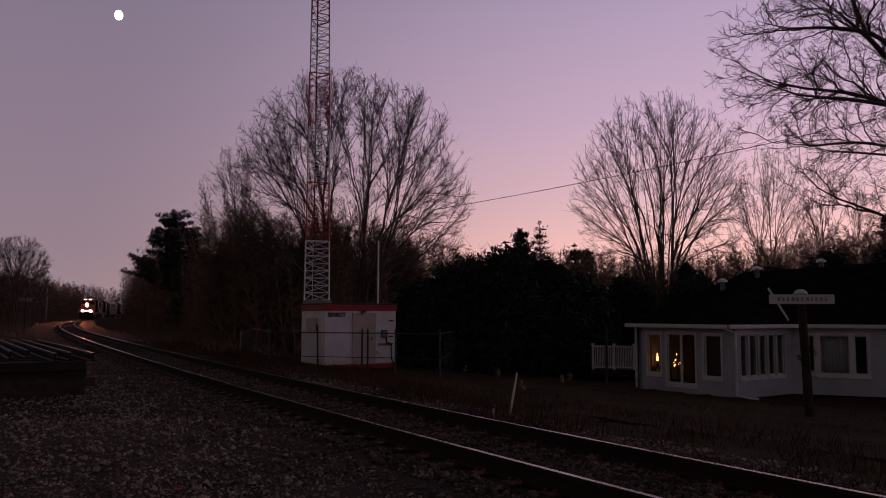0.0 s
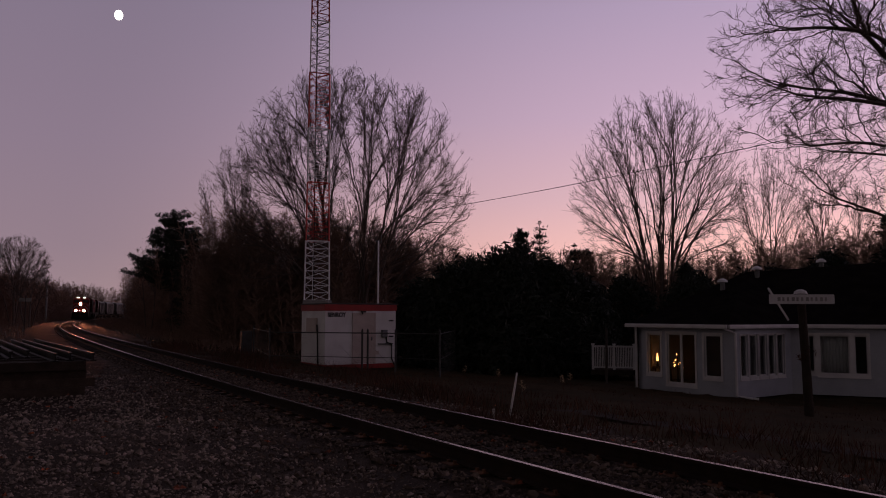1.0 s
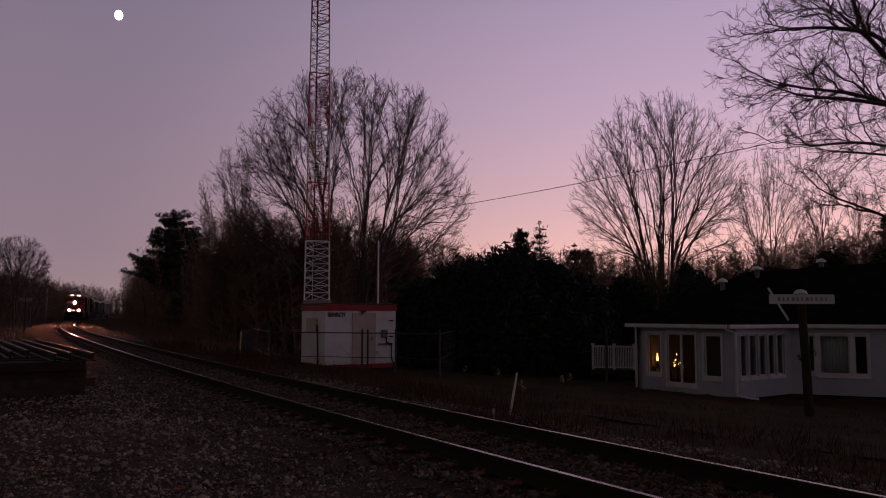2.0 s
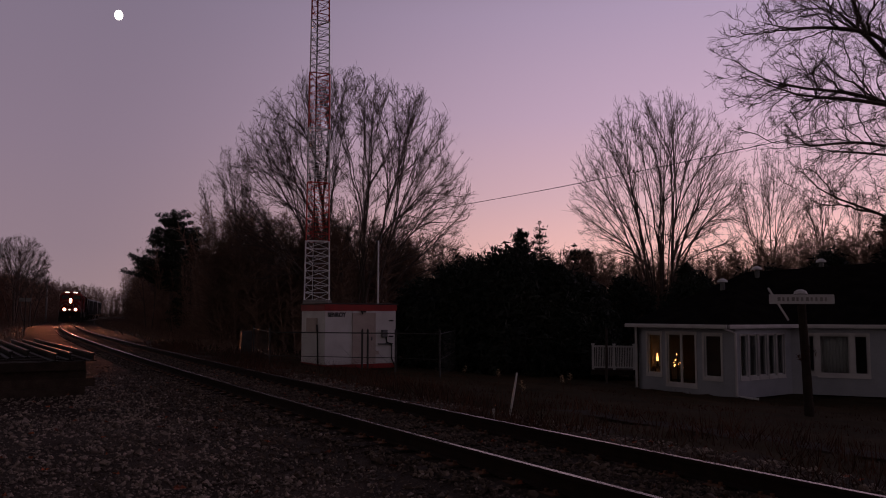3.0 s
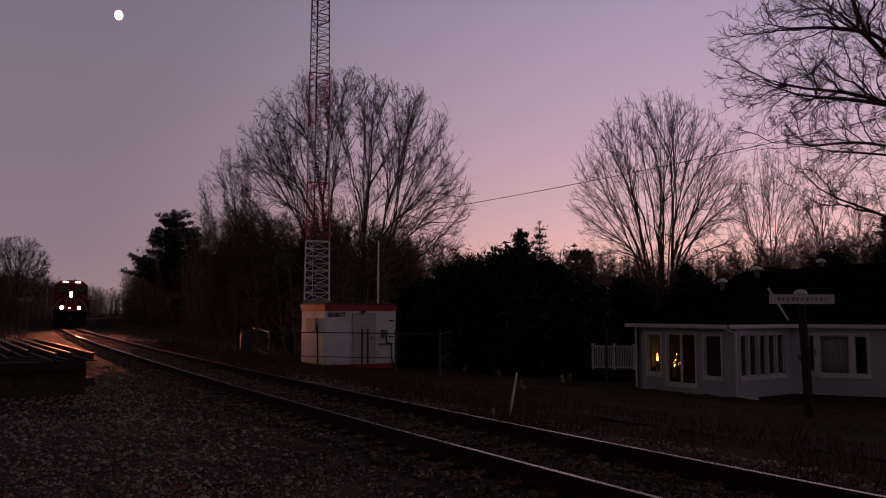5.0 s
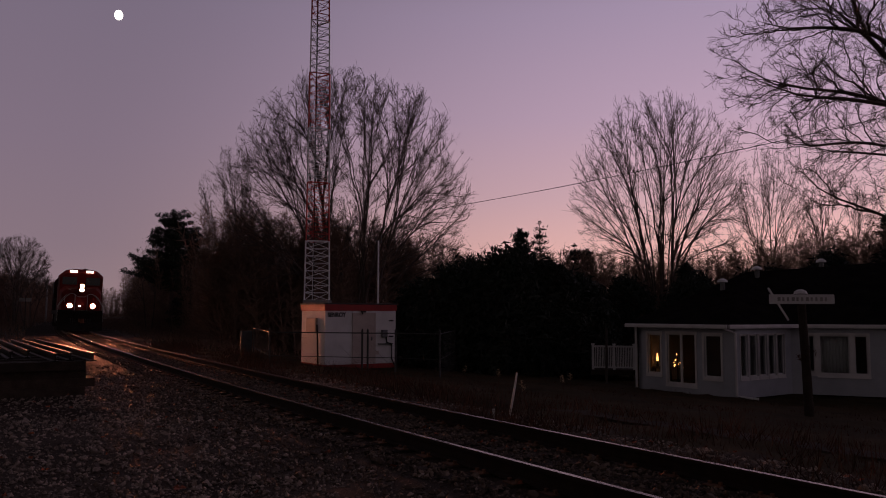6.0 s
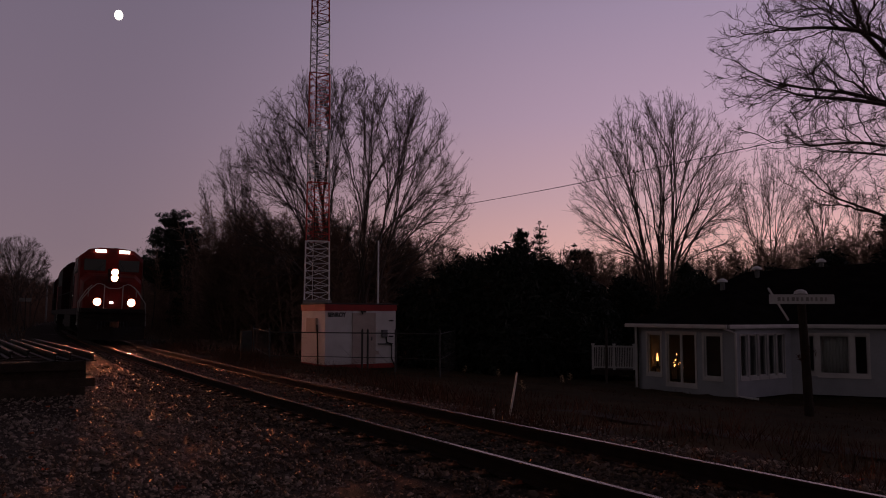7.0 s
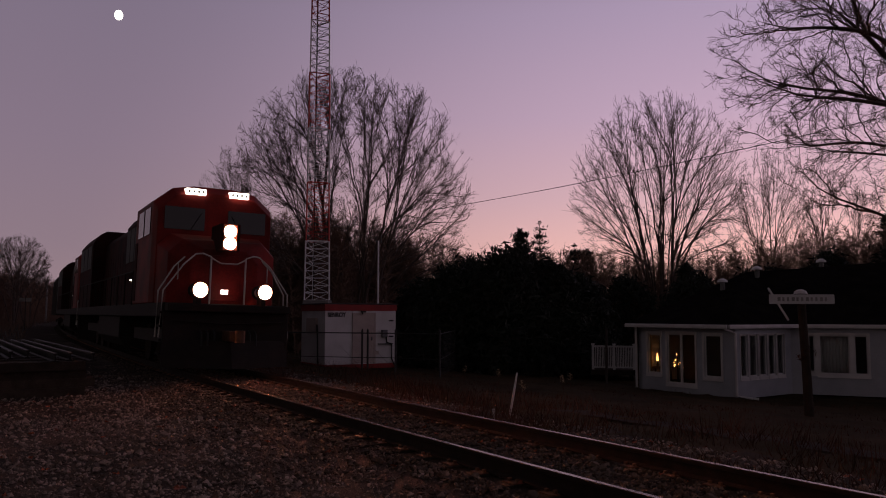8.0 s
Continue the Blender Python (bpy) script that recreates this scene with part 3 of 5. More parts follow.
domed_tree(-5.5, 47, "big bare multi-stemmed maple with a broad rounded crown", 4, 17, (9.3, 7.6, 8.5), 1.8, low=-0.6, spread=0.6, upright=-0.35, limbs=(40, 90, 190, 330), thin=0.0145, power=0.47, per_metre=2.7, fine=0.0066)
domed_tree(-18.8, 70, "slender bare tree behind the brush", 9, 4, (12.0, 3.2, 6.0), 5.0, low=-0.8, limbs=(12, 30, 60), thin=0.014, fine=0.008)
domed_tree(15.4, 56, "bare many-stemmed tree with upswept branches", 22, 13, (11.2, 6.5, 8.1), 3.4, low=-0.55, spread=0.35, upright=0.3, limbs=(26, 56, 120, 190), thin=0.0155, fine=0.0066, twigs=5)
domed_tree(27.6, 66, "bare slender tree at the wood's edge", 33, 4, (12.0, 3.5, 5.5), 5.0, low=-0.8, limbs=(12, 30, 60), thin=0.015, fine=0.007)
domed_tree(31.8, 64, "small bare tree at the wood's edge", 41, 3, (10.6, 3.4, 5.0), 4.5, low=-0.8, limbs=(10, 24, 48), thin=0.015, fine=0.007)
domed_tree(-58.4, 108, "bare round-crowned tree beyond the yard", 51, 5, (8.6, 4.4, 4.0), 2.5, low=-0.5, limbs=(14, 34, 70, 110), thin=0.016, fine=0.012)
domed_tree(-50.0, 96, "low bare round-crowned tree beyond the yard", 52, 4, (5.0, 3.0, 2.7), 1.5, low=-0.5, limbs=(10, 24, 60), thin=0.016, fine=0.012)


def yard_tree():
    """The large tree beside the yard, whose long crooked limbs reach over it."""
    rng = np.random.default_rng(78)
    trunk = [(0, 0, -0.1), (-0.5, 0, 2.9), (-1.2, 0, 5.6), (-2.2, 0, 7.4)]
    stems = [trunk + [(-3.1, 0, 8.15), (-3.45, 0.1, 8.9), (-4.05, 0.2, 9.4), (-4.95, 0.3, 10)],
             [(-2.6, 0, 7.9), (-3.2, -0.3, 8.45), (-4.5, -0.5, 8.5), (-5.2, -0.6, 8.4), (-5.9, -0.7, 8.55)],
             [(-1.3, 0, 5.9), (-2.2, -0.4, 6.7), (-3.5, -0.6, 6.9), (-4.6, -0.7, 7), (-5.2, -0.7, 6.95), (-5.5, -0.7, 7.2), (-6.1, -0.7, 7.4)],
             [(-1.8, 0, 6.6), (-2.8, 0.5, 7.25), (-3.5, 0.8, 7.55), (-4.3, 0.9, 7.6), (-5.3, 1.0, 7.95)],
             [(-1.2, 0, 5.6), (-2.2, 0.6, 6.2), (-3.4, 0.8, 6.45), (-4.0, 0.9, 6.3), (-4.8, 1.0, 6.45)],
             [(-0.9, 0, 4.9), (-2.2, -0.6, 5.85), (-3.6, -0.8, 5.75), (-4.1, -0.9, 5.9), (-4.6, -0.9, 5.75), (-5.0, -0.9, 5.95)],
             [(-0.6, 0, 3.9), (-1.8, 0.3, 4.2), (-2.8, 0.4, 4.7), (-3.4, 0.4, 4.95), (-4.1, 0.4, 5.15), (-4.5, 0.5, 5.6)],
             [(-0.7, 0, 4.2), (-2.2, -0.2, 4.6), (-3.1, -0.3, 5.1), (-3.7, -0.3, 5.45)]]
    u = rng.normal(0, 1, (7000, 3))
    u /= np.linalg.norm(u, axis=1)[:, None]
    p = u * (rng.random(7000) ** 0.45)[:, None] * np.array([4.5, 2.6, 4.4]) + np.array([-2.2, 0, 7.6])
    low = 4.4 + 0.75 * np.maximum(0, -p[:, 0] - 3.4)
    p = p[(p[:, 2] > low) & (p[:, 0] < -2.5)]
    aims = [(p[:60], 0.25, 0.8), (p[60:230], 0.35, 0.9), (p[230:720], 0.4, 0.97)]
    forked_tree(12.2, 16.2, "large bare tree with long crooked limbs over the yard", 78, stems, aims, wander=0.07, lift=0.06, thin=0.0062, power=0.46,
                shoot=0.5, per_metre=5.0, twig=0.22, twigs=5, fine=0.0034, crook=0.34, lo=0.2)


yard_tree()
pine(-29.2, 85, 13.4, "tall white pine with uneven layered branches", 5, 0.4, 0.34, 30000, 0.2, 0.85, taper=0.55, lift=0.3, gap=0.034)
pine(-25.4, 80, 10.6, "dark pine in the brush beside the track", 6, 0.3, 0.1, 9000, 0.25, 0.9)
domed_tree(-32.6, 88, "thin bare sapling beside the pine", 57, 3, (6.5, 2.4, 4.2), 2.5, low=-0.8, limbs=(8, 18, 36), thin=0.012, fine=0.009)
pine(5.9, 60, 9.3, "dark pine with a ragged top", 7, 0.15, 0.1, 5000, 0.2)
pine(7.6, 62, 10.1, "thin-topped pine with sparse branches", 8, 0.1, 0.1, 2200, 0.18, 1.0)
pine(10.0, 60, 8.1, "dark pine behind the garden", 12, 0.14, 0.1, 3500, 0.2)
pine(11.1, 61, 7.8, "small dark pine behind the garden", 15, 0.13, 0.1, 3000, 0.2)
pine(33.0, 58, 10.5, "dark pine at the wood's edge", 13, 0.24, 0.1, 5000, 0.28)
pine(15.4, 50, 6.0, "dark young spruce under the bare tree", 14, 0.2, 0.05, 3000, 0.22)
for k, (x, y, h, r) in enumerate([(0.4, 34.5, 4.3, 1.9), (2.6, 34, 5.2, 2.2), (4.6, 35, 5.0, 2.0), (6.2, 36.5, 4.4, 1.8), (3.6, 38, 6.0, 2.2), (-1.0, 37, 3.8, 1.8), (1.4, 37.5, 5.2, 2.0)]):
    cedar(x, y, h, r, "dense dark cedar with feathery foliage down to the ground", 100 + k)

thicket("track_side_brush", "dense dark leafless brush and saplings along the railway", along(42, 215, 13, 0.95, 1.5, 10), 7, 7.5, 2300, 95, 61, coarse=1.2)
thicket("line_side_weeds", "low dry weeds and brush on the yard side of the railway", along(48, 240, -9, 0.7, 1.3, 10), 9, 1.0, 3600, 24, 67, lean=0.25, coarse=1.3, clear=2.8)
thicket("bank_weeds", "low dry weeds at the foot of the trackside brush", along(36, 200, 6.5, 0.6, 1.2, 10), 5, 1.0, 2800, 24, 68, lean=0.25, coarse=1.3, clear=2.4)
thicket("yard_end_brush", "dark leafless brush under the round-crowned trees", [(-68, 104, 1.1), (-62, 110, 1.0), (-60.5, 119, 0.85)], 4.5, 6.2, 800, 60, 69, coarse=1.4)
thicket("yard_brush", "dark leafless brush behind the fenced hut", [(-26, 56, 1.15), (-14, 53, 1.05), (-4, 53, 1.0), (3, 53, 0.72), (13, 55, 0.6)], 4, 8.3, 2600, 82, 62)
thicket("far_woods", "dark leafless woods closing the far end of the line", [(-210, 300, 1.1), (-150, 335, 0.85), (-90, 345, 0.7), (-40, 330, 0.9)], 14, 14.0, 1500, 70, 63, coarse=2.2)
thicket("west_woods", "dark leafless woods beyond the timber yard", along(115, 290, -20, 1.15, 1.0, 8), 8, 10.5, 1800, 75, 64, coarse=1.8)
thicket("house_woods", "dark leafless woods behind the house", [(8, 58, 0.85), (22, 60, 0.9), (32, 60, 1.1), (56, 54, 1.3)], 8, 8.0, 3000, 90, 65)
for k, (x, y, h, r) in enumerate([(13.5, 44, 4.6, 1.9), (17.5, 45, 5.2, 2.1), (21.5, 44, 6.3, 2.4), (25.0, 43, 6.9, 2.6), (28.5, 41, 7.1, 2.6), (8.6, 47, 4.6, 2.0), (11.2, 48, 5.0, 2.1), (15.4, 48, 5.2, 2.1), (19.5, 47, 5.6, 2.2)]):
    cedar(x, y, h, r, "dark cedar standing behind the house", 130 + k, 6000)


# ---------------------------------------------------------------- locomotive and train
def section(points, y):
    return [(x, y, z) for x, z in points]


def cab_ring(y, hw, z0, z1, ch):
    return [(-hw, y, z0), (hw, y, z0), (hw, y, z1 - ch), (hw - ch * 0.9, y, z1 - 0.1), (hw * 0.35, y, z1), (-hw * 0.35, y, z1), (-hw + ch * 0.9, y, z1 - 0.1), (-hw, y, z1 - ch)]


def disc(c, r, n=14):
    """A lamp lens facing forward (towards -y)."""
    g = Geo()
    g.add([(c[0] + r * math.cos(6.2832 * k / n), c[1], c[2] + r * math.sin(6.2832 * k / n)) for k in range(n)], [tuple(range(n))])
    return g


def ring_hood(c, r, depth, n=16, wall=0.025):
    g = Geo()
    rows = []
    for rr, yy in ((r, 0.0), (r, -depth), (r + wall, -depth), (r + wall, 0.04)):
        rows.append([(c[0] + rr * math.cos(6.2832 * k / n), c[1] + yy, c[2] + rr * math.sin(6.2832 * k / n)) for k in range(n)])
    return g.loft(rows, caps=False)


def beam_lamp(parent, c, r, core, depth, glow, lit):
    """A long-throw lamp: a bright filament deep in a narrow tube, behind a ring of frosted lens."""
    n = 16
    g = Geo()
    circle = lambda rr, y: [(c[0] + rr * math.cos(6.2832 * k / n), y, c[2] + rr * math.sin(6.2832 * k / n)) for k in range(n)]
    g.add(circle(r, c[1]) + circle(core, c[1]), [(k, (k + 1) % n, n + (k + 1) % n, n + k) for k in range(n)])
    part("lens", g, M_LENS if lit else M_DARKGLASS, parent, "blazing sealed-beam lens")
    tube = ring_hood((c[0], c[1] + depth, c[2]), core, depth - 0.004)
    tube.add(circle(core + 0.025, c[1] + depth + 0.04), [tuple(range(n))])
    tube.add(circle(r, c[1] + 0.03) + circle(core + 0.02, c[1] + 0.03), [(k, (k + 1) % n, n + (k + 1) % n, n + k) for k in range(n)])
    part("lamp_tube", tube, M_LINER, parent)
    part("filament", disc((c[0], c[1] + depth - 0.01, c[2]), core), glow if lit else M_DARKGLASS, parent)


WHEELS = []


def build_locomotive(lit=True):
    L = thing("locomotive", pose(0, 0, 0), "red diesel freight locomotive with blazing headlight and ditch lights", "locomotive")
    g = Geo().box((-1.5, 0.45, 1.28), (1.5, 21.6, 1.62))
    part("underframe", g, M_FRAME, L, bevel=0.03)
    # nose: wide, chamfered, with a sloping top
    def nose_ring(y, hw, z1, ch):
        return [(-hw, y, 1.62), (hw, y, 1.62), (hw, y, z1 - ch), (hw - ch, y, z1), (-hw + ch, y, z1), (-hw, y, z1 - ch)]
    part("nose", Geo().loft([nose_ring(0.86, 0.82, 2.95, 0.3), nose_ring(1.12, 1.32, 3.2, 0.34), nose_ring(2.05, 1.45, 3.42, 0.3)]), M_LOCORED, L, "broad red nose with chamfered corners", bevel=0.03)
    part("nose_door", Geo().box((-0.36, 0.83, 1.7), (0.36, 0.87, 2.82)), M_LOCORED, L, bevel=0.012)
    # cab
    part("cab", Geo().loft([cab_ring(1.98, 1.46, 1.62, 4.5, 0.5), cab_ring(2.3, 1.53, 1.62, 4.72, 0.5), cab_ring(4.9, 1.53, 1.62, 4.74, 0.5)]), M_LOCORED, L, "red crew cab with sloped shoulders", bevel=0.03)
    for x0, x1 in ((-1.3, -0.3), (0.3, 1.3)):
        part("windscreen", Geo().loft([[(x0, 1.955, 3.52), (x1, 1.955, 3.52), (x1, 1.965, 4.1), (x0, 1.965, 4.1)], [(x0, 1.99, 3.52), (x1, 1.99, 3.52), (x1, 2.0, 4.1), (x0, 2.0, 4.1)]]), M_DARKGLASS, L, "dark windscreen pane")
    for sx in (-1, 1):
        for y0 in (2.55, 3.55):
            lo, hi = sorted((sx * 1.525, sx * 1.55))
            part("side_window", Geo().box((lo, y0, 3.4), (hi, y0 + 0.8, 4.1)), M_DARKGLASS, L)
        b = part("number_board", Geo().box((sx * 0.56 - 0.25, 1.9, 4.44), (sx * 0.56 + 0.25, 2.25, 4.6)), M_BOARD if lit else M_BLACK, L, "lit number board")
        for dx in (-0.2, -0.08, 0.04, 0.16):
            part("number_bar", Geo().box((sx * 0.56 + dx, 1.892, 4.49), (sx * 0.56 + dx + 0.045, 1.899, 4.55)), M_ROOFGREY, b)
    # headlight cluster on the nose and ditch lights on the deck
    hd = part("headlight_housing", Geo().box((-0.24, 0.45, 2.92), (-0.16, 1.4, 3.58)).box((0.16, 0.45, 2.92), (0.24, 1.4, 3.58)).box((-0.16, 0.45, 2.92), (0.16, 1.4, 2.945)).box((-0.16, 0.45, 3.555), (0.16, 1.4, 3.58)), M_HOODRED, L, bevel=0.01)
    for sz in (-0.15, 0.15):
        beam_lamp(hd, (0, 0.475, 3.25 + sz), 0.147, 0.065, 0.47, M_BEAM, lit)
    for sx in (-0.768, 0.768):
        d = part("ditch_light", ring_hood((sx, -0.01, 1.923), 0.172, 0.1), M_HOOD, L, "ditch light in a short round hood")
        beam_lamp(d, (sx, -0.05, 1.923), 0.17, 0.08, 0.5, M_LAMP, lit)
        part("can", Geo().tube([(sx, 0.5, 1.923), (sx, 0.58, 1.923)], [0.175, 0.12], 14), M_FRAME, d)
        part("bracket", Geo().box((sx - 0.06, 0.06, 1.58), (sx + 0.06, 0.4, 1.82)), M_FRAME, d)
    # pilot, plough, steps and coupler
    part("anticlimber", Geo().box((-1.45, 0.05, 1.42), (1.45, 0.5, 1.6)), M_FRAME, L, bevel=0.03)
    part("pilot", Geo().box((-1.5, 0.3, 0.45), (1.5, 0.42, 1.42)), M_FRAME, L, bevel=0.02)
    part("snow_plough", Geo().loft([[(-1.5, 0.28, 0.12), (0, -0.28, 0.1), (1.5, 0.28, 0.12), (1.5, 0.34, 0.12), (0, -0.2, 0.1), (-1.5, 0.34, 0.12)],
                                    [(-1.5, 0.34, 0.75), (0, -0.02, 0.75), (1.5, 0.34, 0.75), (1.5, 0.4, 0.75), (0, 0.06, 0.75), (-1.5, 0.4, 0.75)]]), M_FRAME, L, "black steel snow plough")
    cp = part("coupler", Geo().box((-0.13, -0.45, 0.74), (0.13, 0.4, 0.98)), M_RUST, L, bevel=0.03)
    part("knuckle", Geo().tube([(0.09, -0.5, 0.72), (0.09, -0.5, 1.0)], 0.12, 10), M_RUST, cp)
    for sx in (-1, 1):
        for k in range(4):
            lo, hi = sorted((sx * 1.2, sx * 1.55))
            part("step", Geo().box((lo, 0.45, 0.4 + 0.32 * k), (hi, 0.85, 0.45 + 0.32 * k)), M_FRAME, L)
        part("handrail", Geo().tube([(sx * 0.78, 0.55, 2.8), (sx * 1.05, 0.5, 2.55), (sx * 1.5, 0.48, 1.9), (sx * 1.55, 0.5, 0.8)], 0.02, 6), M_HANDRAIL, L, "pale grab rail beside the steps")
        part("handrail", Geo().tube([(sx * 0.95, 0.95, 2.75), (sx * 1.2, 0.92, 2.5), (sx * 1.54, 0.9, 1.9), (sx * 1.56, 0.9, 0.8)], 0.02, 6), M_HANDRAIL, L, "pale grab rail beside the steps")
        part("stanchion", Geo().tube([(sx * 0.42, 0.5, 1.6), (sx * 0.42, 0.5, 2.75)], 0.022, 6), M_HANDRAIL, L)
        part("handrail", Geo().tube([(sx * 0.42, 0.5, 2.75), (sx * 0.62, 0.5, 2.82), (sx * 0.78, 0.55, 2.8)], 0.02, 6), M_HANDRAIL, L)
        part("walkway_rail", Geo().tube([(sx * 1.5, 5.2, 2.55), (sx * 1.5, 21.0, 2.55)], 0.02, 6), M_FRAME, L)
        for k in range(11):
            part("stanchion", Geo().tube([(sx * 1.5, 5.2 + 1.55 * k, 1.6), (sx * 1.5, 5.2 + 1.55 * k, 2.55)], 0.018, 5), M_FRAME, L)
        part("step_light", Geo().box((sx * 1.5 - 0.02, 5.6, 2.3), (sx * 1.5 + 0.02, 5.65, 2.34)), M_MARK, L)
    part("nose_light", Geo().box((-0.16, 0.44, 1.86), (0.0, 0.5, 1.96)), M_MARK if lit else M_BLACK, L, "small white lamp at the nose door")
    part("end_rail", Geo().tube([(-0.42, 0.48, 2.72), (-0.2, 0.46, 2.6), (0.2, 0.46, 2.6), (0.42, 0.48, 2.72)], 0.02, 6), M_HANDRAIL, L)
    for sx in (-1, 1):
        part("wiper", Geo().tube([(sx * 0.66, 1.93, 3.5), (sx * 0.4, 1.94, 3.95)], 0.012, 4), M_BLACK, L)
        for dx in (0.35, 0.5, 0.65):
            part("air_hose", Geo().tube([(sx * dx, 0.28, 0.98), (sx * dx, 0.12, 0.9), (sx * dx, 0.1, 0.62)], 0.025, 6), M_BLACK, L)
        part("grab_iron", Geo().tube([(sx * 1.1, 0.98, 2.2), (sx * 1.1, 0.93, 2.2), (sx * 1.1, 0.93, 2.6), (sx * 1.1, 0.99, 2.6)], 0.014, 5), M_HANDRAIL, L)
        lo, hi = sorted((sx * 1.525, sx * 1.545))
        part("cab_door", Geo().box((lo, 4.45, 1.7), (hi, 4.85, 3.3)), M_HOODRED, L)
        lo, hi = sorted((sx * 1.395, sx * 1.42))
        for k in range(3):
            part("cabinet_grille", Geo().box((lo, 5.15 + 0.8 * k, 2.9), (hi, 5.85 + 0.8 * k, 3.9)), M_ROOFGREY, L)
        lo, hi = sorted((sx * 1.495, sx * 1.52))
        for k in range(3):
            part("radiator_grille", Geo().box((lo, 16.7 + 1.5 * k, 3.2), (hi, 18.0 + 1.5 * k, 4.15)), M_ROOFGREY, L)
        lo, hi = sorted((sx * 1.05, sx * 1.48))
        part("battery_box", Geo().box((lo, 5.4, 1.62), (hi, 7.4, 2.3)), M_HOODRED, L, bevel=0.02)
        part("air_reservoir", Geo().tube([(sx * 1.2, 8.6, 1.05), (sx * 1.2, 13.4, 1.05)], 0.18, 10), M_FRAME, L)
    part("uncoupling_lever", Geo().tube([(-1.3, 0.25, 1.2), (-0.3, 0.2, 1.15), (0.3, 0.2, 1.15), (1.3, 0.25, 1.2)], 0.018, 5), M_FRAME, L)
    part("sand_filler", Geo().box((-0.7, 0.85, 2.4), (-0.5, 0.88, 2.6)), M_LOCORED, L)
    part("roof_antenna", Geo().tube([(0.3, 3.6, 4.72), (0.3, 3.6, 4.8), (0.3, 3.6, 4.84)], [0.2, 0.18, 0.06], 12), M_ROOFGREY, L)
    # hood
    def hood_ring(y, hw, z1, ch=0.35):
        return [(-hw, y, 1.62), (hw, y, 1.62), (hw, y, z1 - ch), (hw - ch * 0.5, y, z1 - ch * 0.3), (hw - ch, y, z1), (-hw + ch, y, z1), (-hw + ch * 0.5, y, z1 - ch * 0.3), (-hw, y, z1 - ch)]
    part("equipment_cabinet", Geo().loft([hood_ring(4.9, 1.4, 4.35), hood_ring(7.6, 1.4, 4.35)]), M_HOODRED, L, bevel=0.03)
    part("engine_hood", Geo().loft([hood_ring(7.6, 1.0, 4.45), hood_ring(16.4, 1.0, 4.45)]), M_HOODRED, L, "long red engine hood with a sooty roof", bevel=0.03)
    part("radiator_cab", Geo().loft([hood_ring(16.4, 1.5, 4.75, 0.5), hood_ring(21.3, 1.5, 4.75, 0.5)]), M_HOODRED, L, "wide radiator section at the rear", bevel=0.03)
    part("exhaust_stack", Geo().box((-0.4, 11.0, 4.42), (0.4, 12.2, 4.66)), M_ROOFGREY, L, bevel=0.04)
    part("dynamic_brake_grille", Geo().box((-1.02, 8.2, 3.3), (1.02, 10.2, 4.1)), M_ROOFGREY, L)
    for k in range(9):
        for sx in (-1, 1):
            lo, hi = sorted((sx * 0.995, sx * 1.025))
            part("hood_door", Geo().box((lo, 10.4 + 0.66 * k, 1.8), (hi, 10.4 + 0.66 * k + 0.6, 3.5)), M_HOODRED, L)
    hn = part("horn", Geo().tube([(-0.2, 5.6, 4.5), (-0.2, 5.1, 4.5)], [0.03, 0.09], 8), M_STEEL, L)
    part("mount", Geo().box((-0.28, 5.5, 4.33), (-0.12, 5.6, 4.48)), M_STEEL, hn)
    part("fuel_tank", Geo().loft([section([(-1.4, 0.6), (-1.1, 0.3), (1.1, 0.3), (1.4, 0.6), (1.4, 1.28), (-1.4, 1.28)], 8.2), section([(-1.4, 0.6), (-1.1, 0.3), (1.1, 0.3), (1.4, 0.6), (1.4, 1.28), (-1.4, 1.28)], 13.8)]), M_FRAME, L, bevel=0.03)
    for y0 in (2.2, 15.4):
        tr = part("truck", Geo().box((-1.15, y0 - 0.4, 0.62), (-0.95, y0 + 4.6, 0.95)).box((0.95, y0 - 0.4, 0.62), (1.15, y0 + 4.6, 0.95)).box((-0.95, y0 + 1.6, 0.6), (0.95, y0 + 2.4, 0.9)), M_FRAME, L, bevel=0.02)
        for k in range(3):
            w = part("wheelset", Geo().tube([(-0.8, 0, 0), (-0.72, 0, 0), (-0.71, 0, 0), (-0.68, 0, 0)], [0.53, 0.53, 0.56, 0.56], 24).tube([(0.8, 0, 0), (0.72, 0, 0), (0.71, 0, 0), (0.68, 0, 0)], [0.53, 0.53, 0.56, 0.56], 24)
                     .tube([(-0.68, 0, 0), (0.68, 0, 0)], 0.09, 10), M_RAILSIDE, tr, "steel wheels on an axle")
            w.location = (0, y0 + 0.2 + 1.95 * k, 0.53)
            WHEELS.append((w, y0 + 0.2 + 1.95 * k, 0.53))
    return L


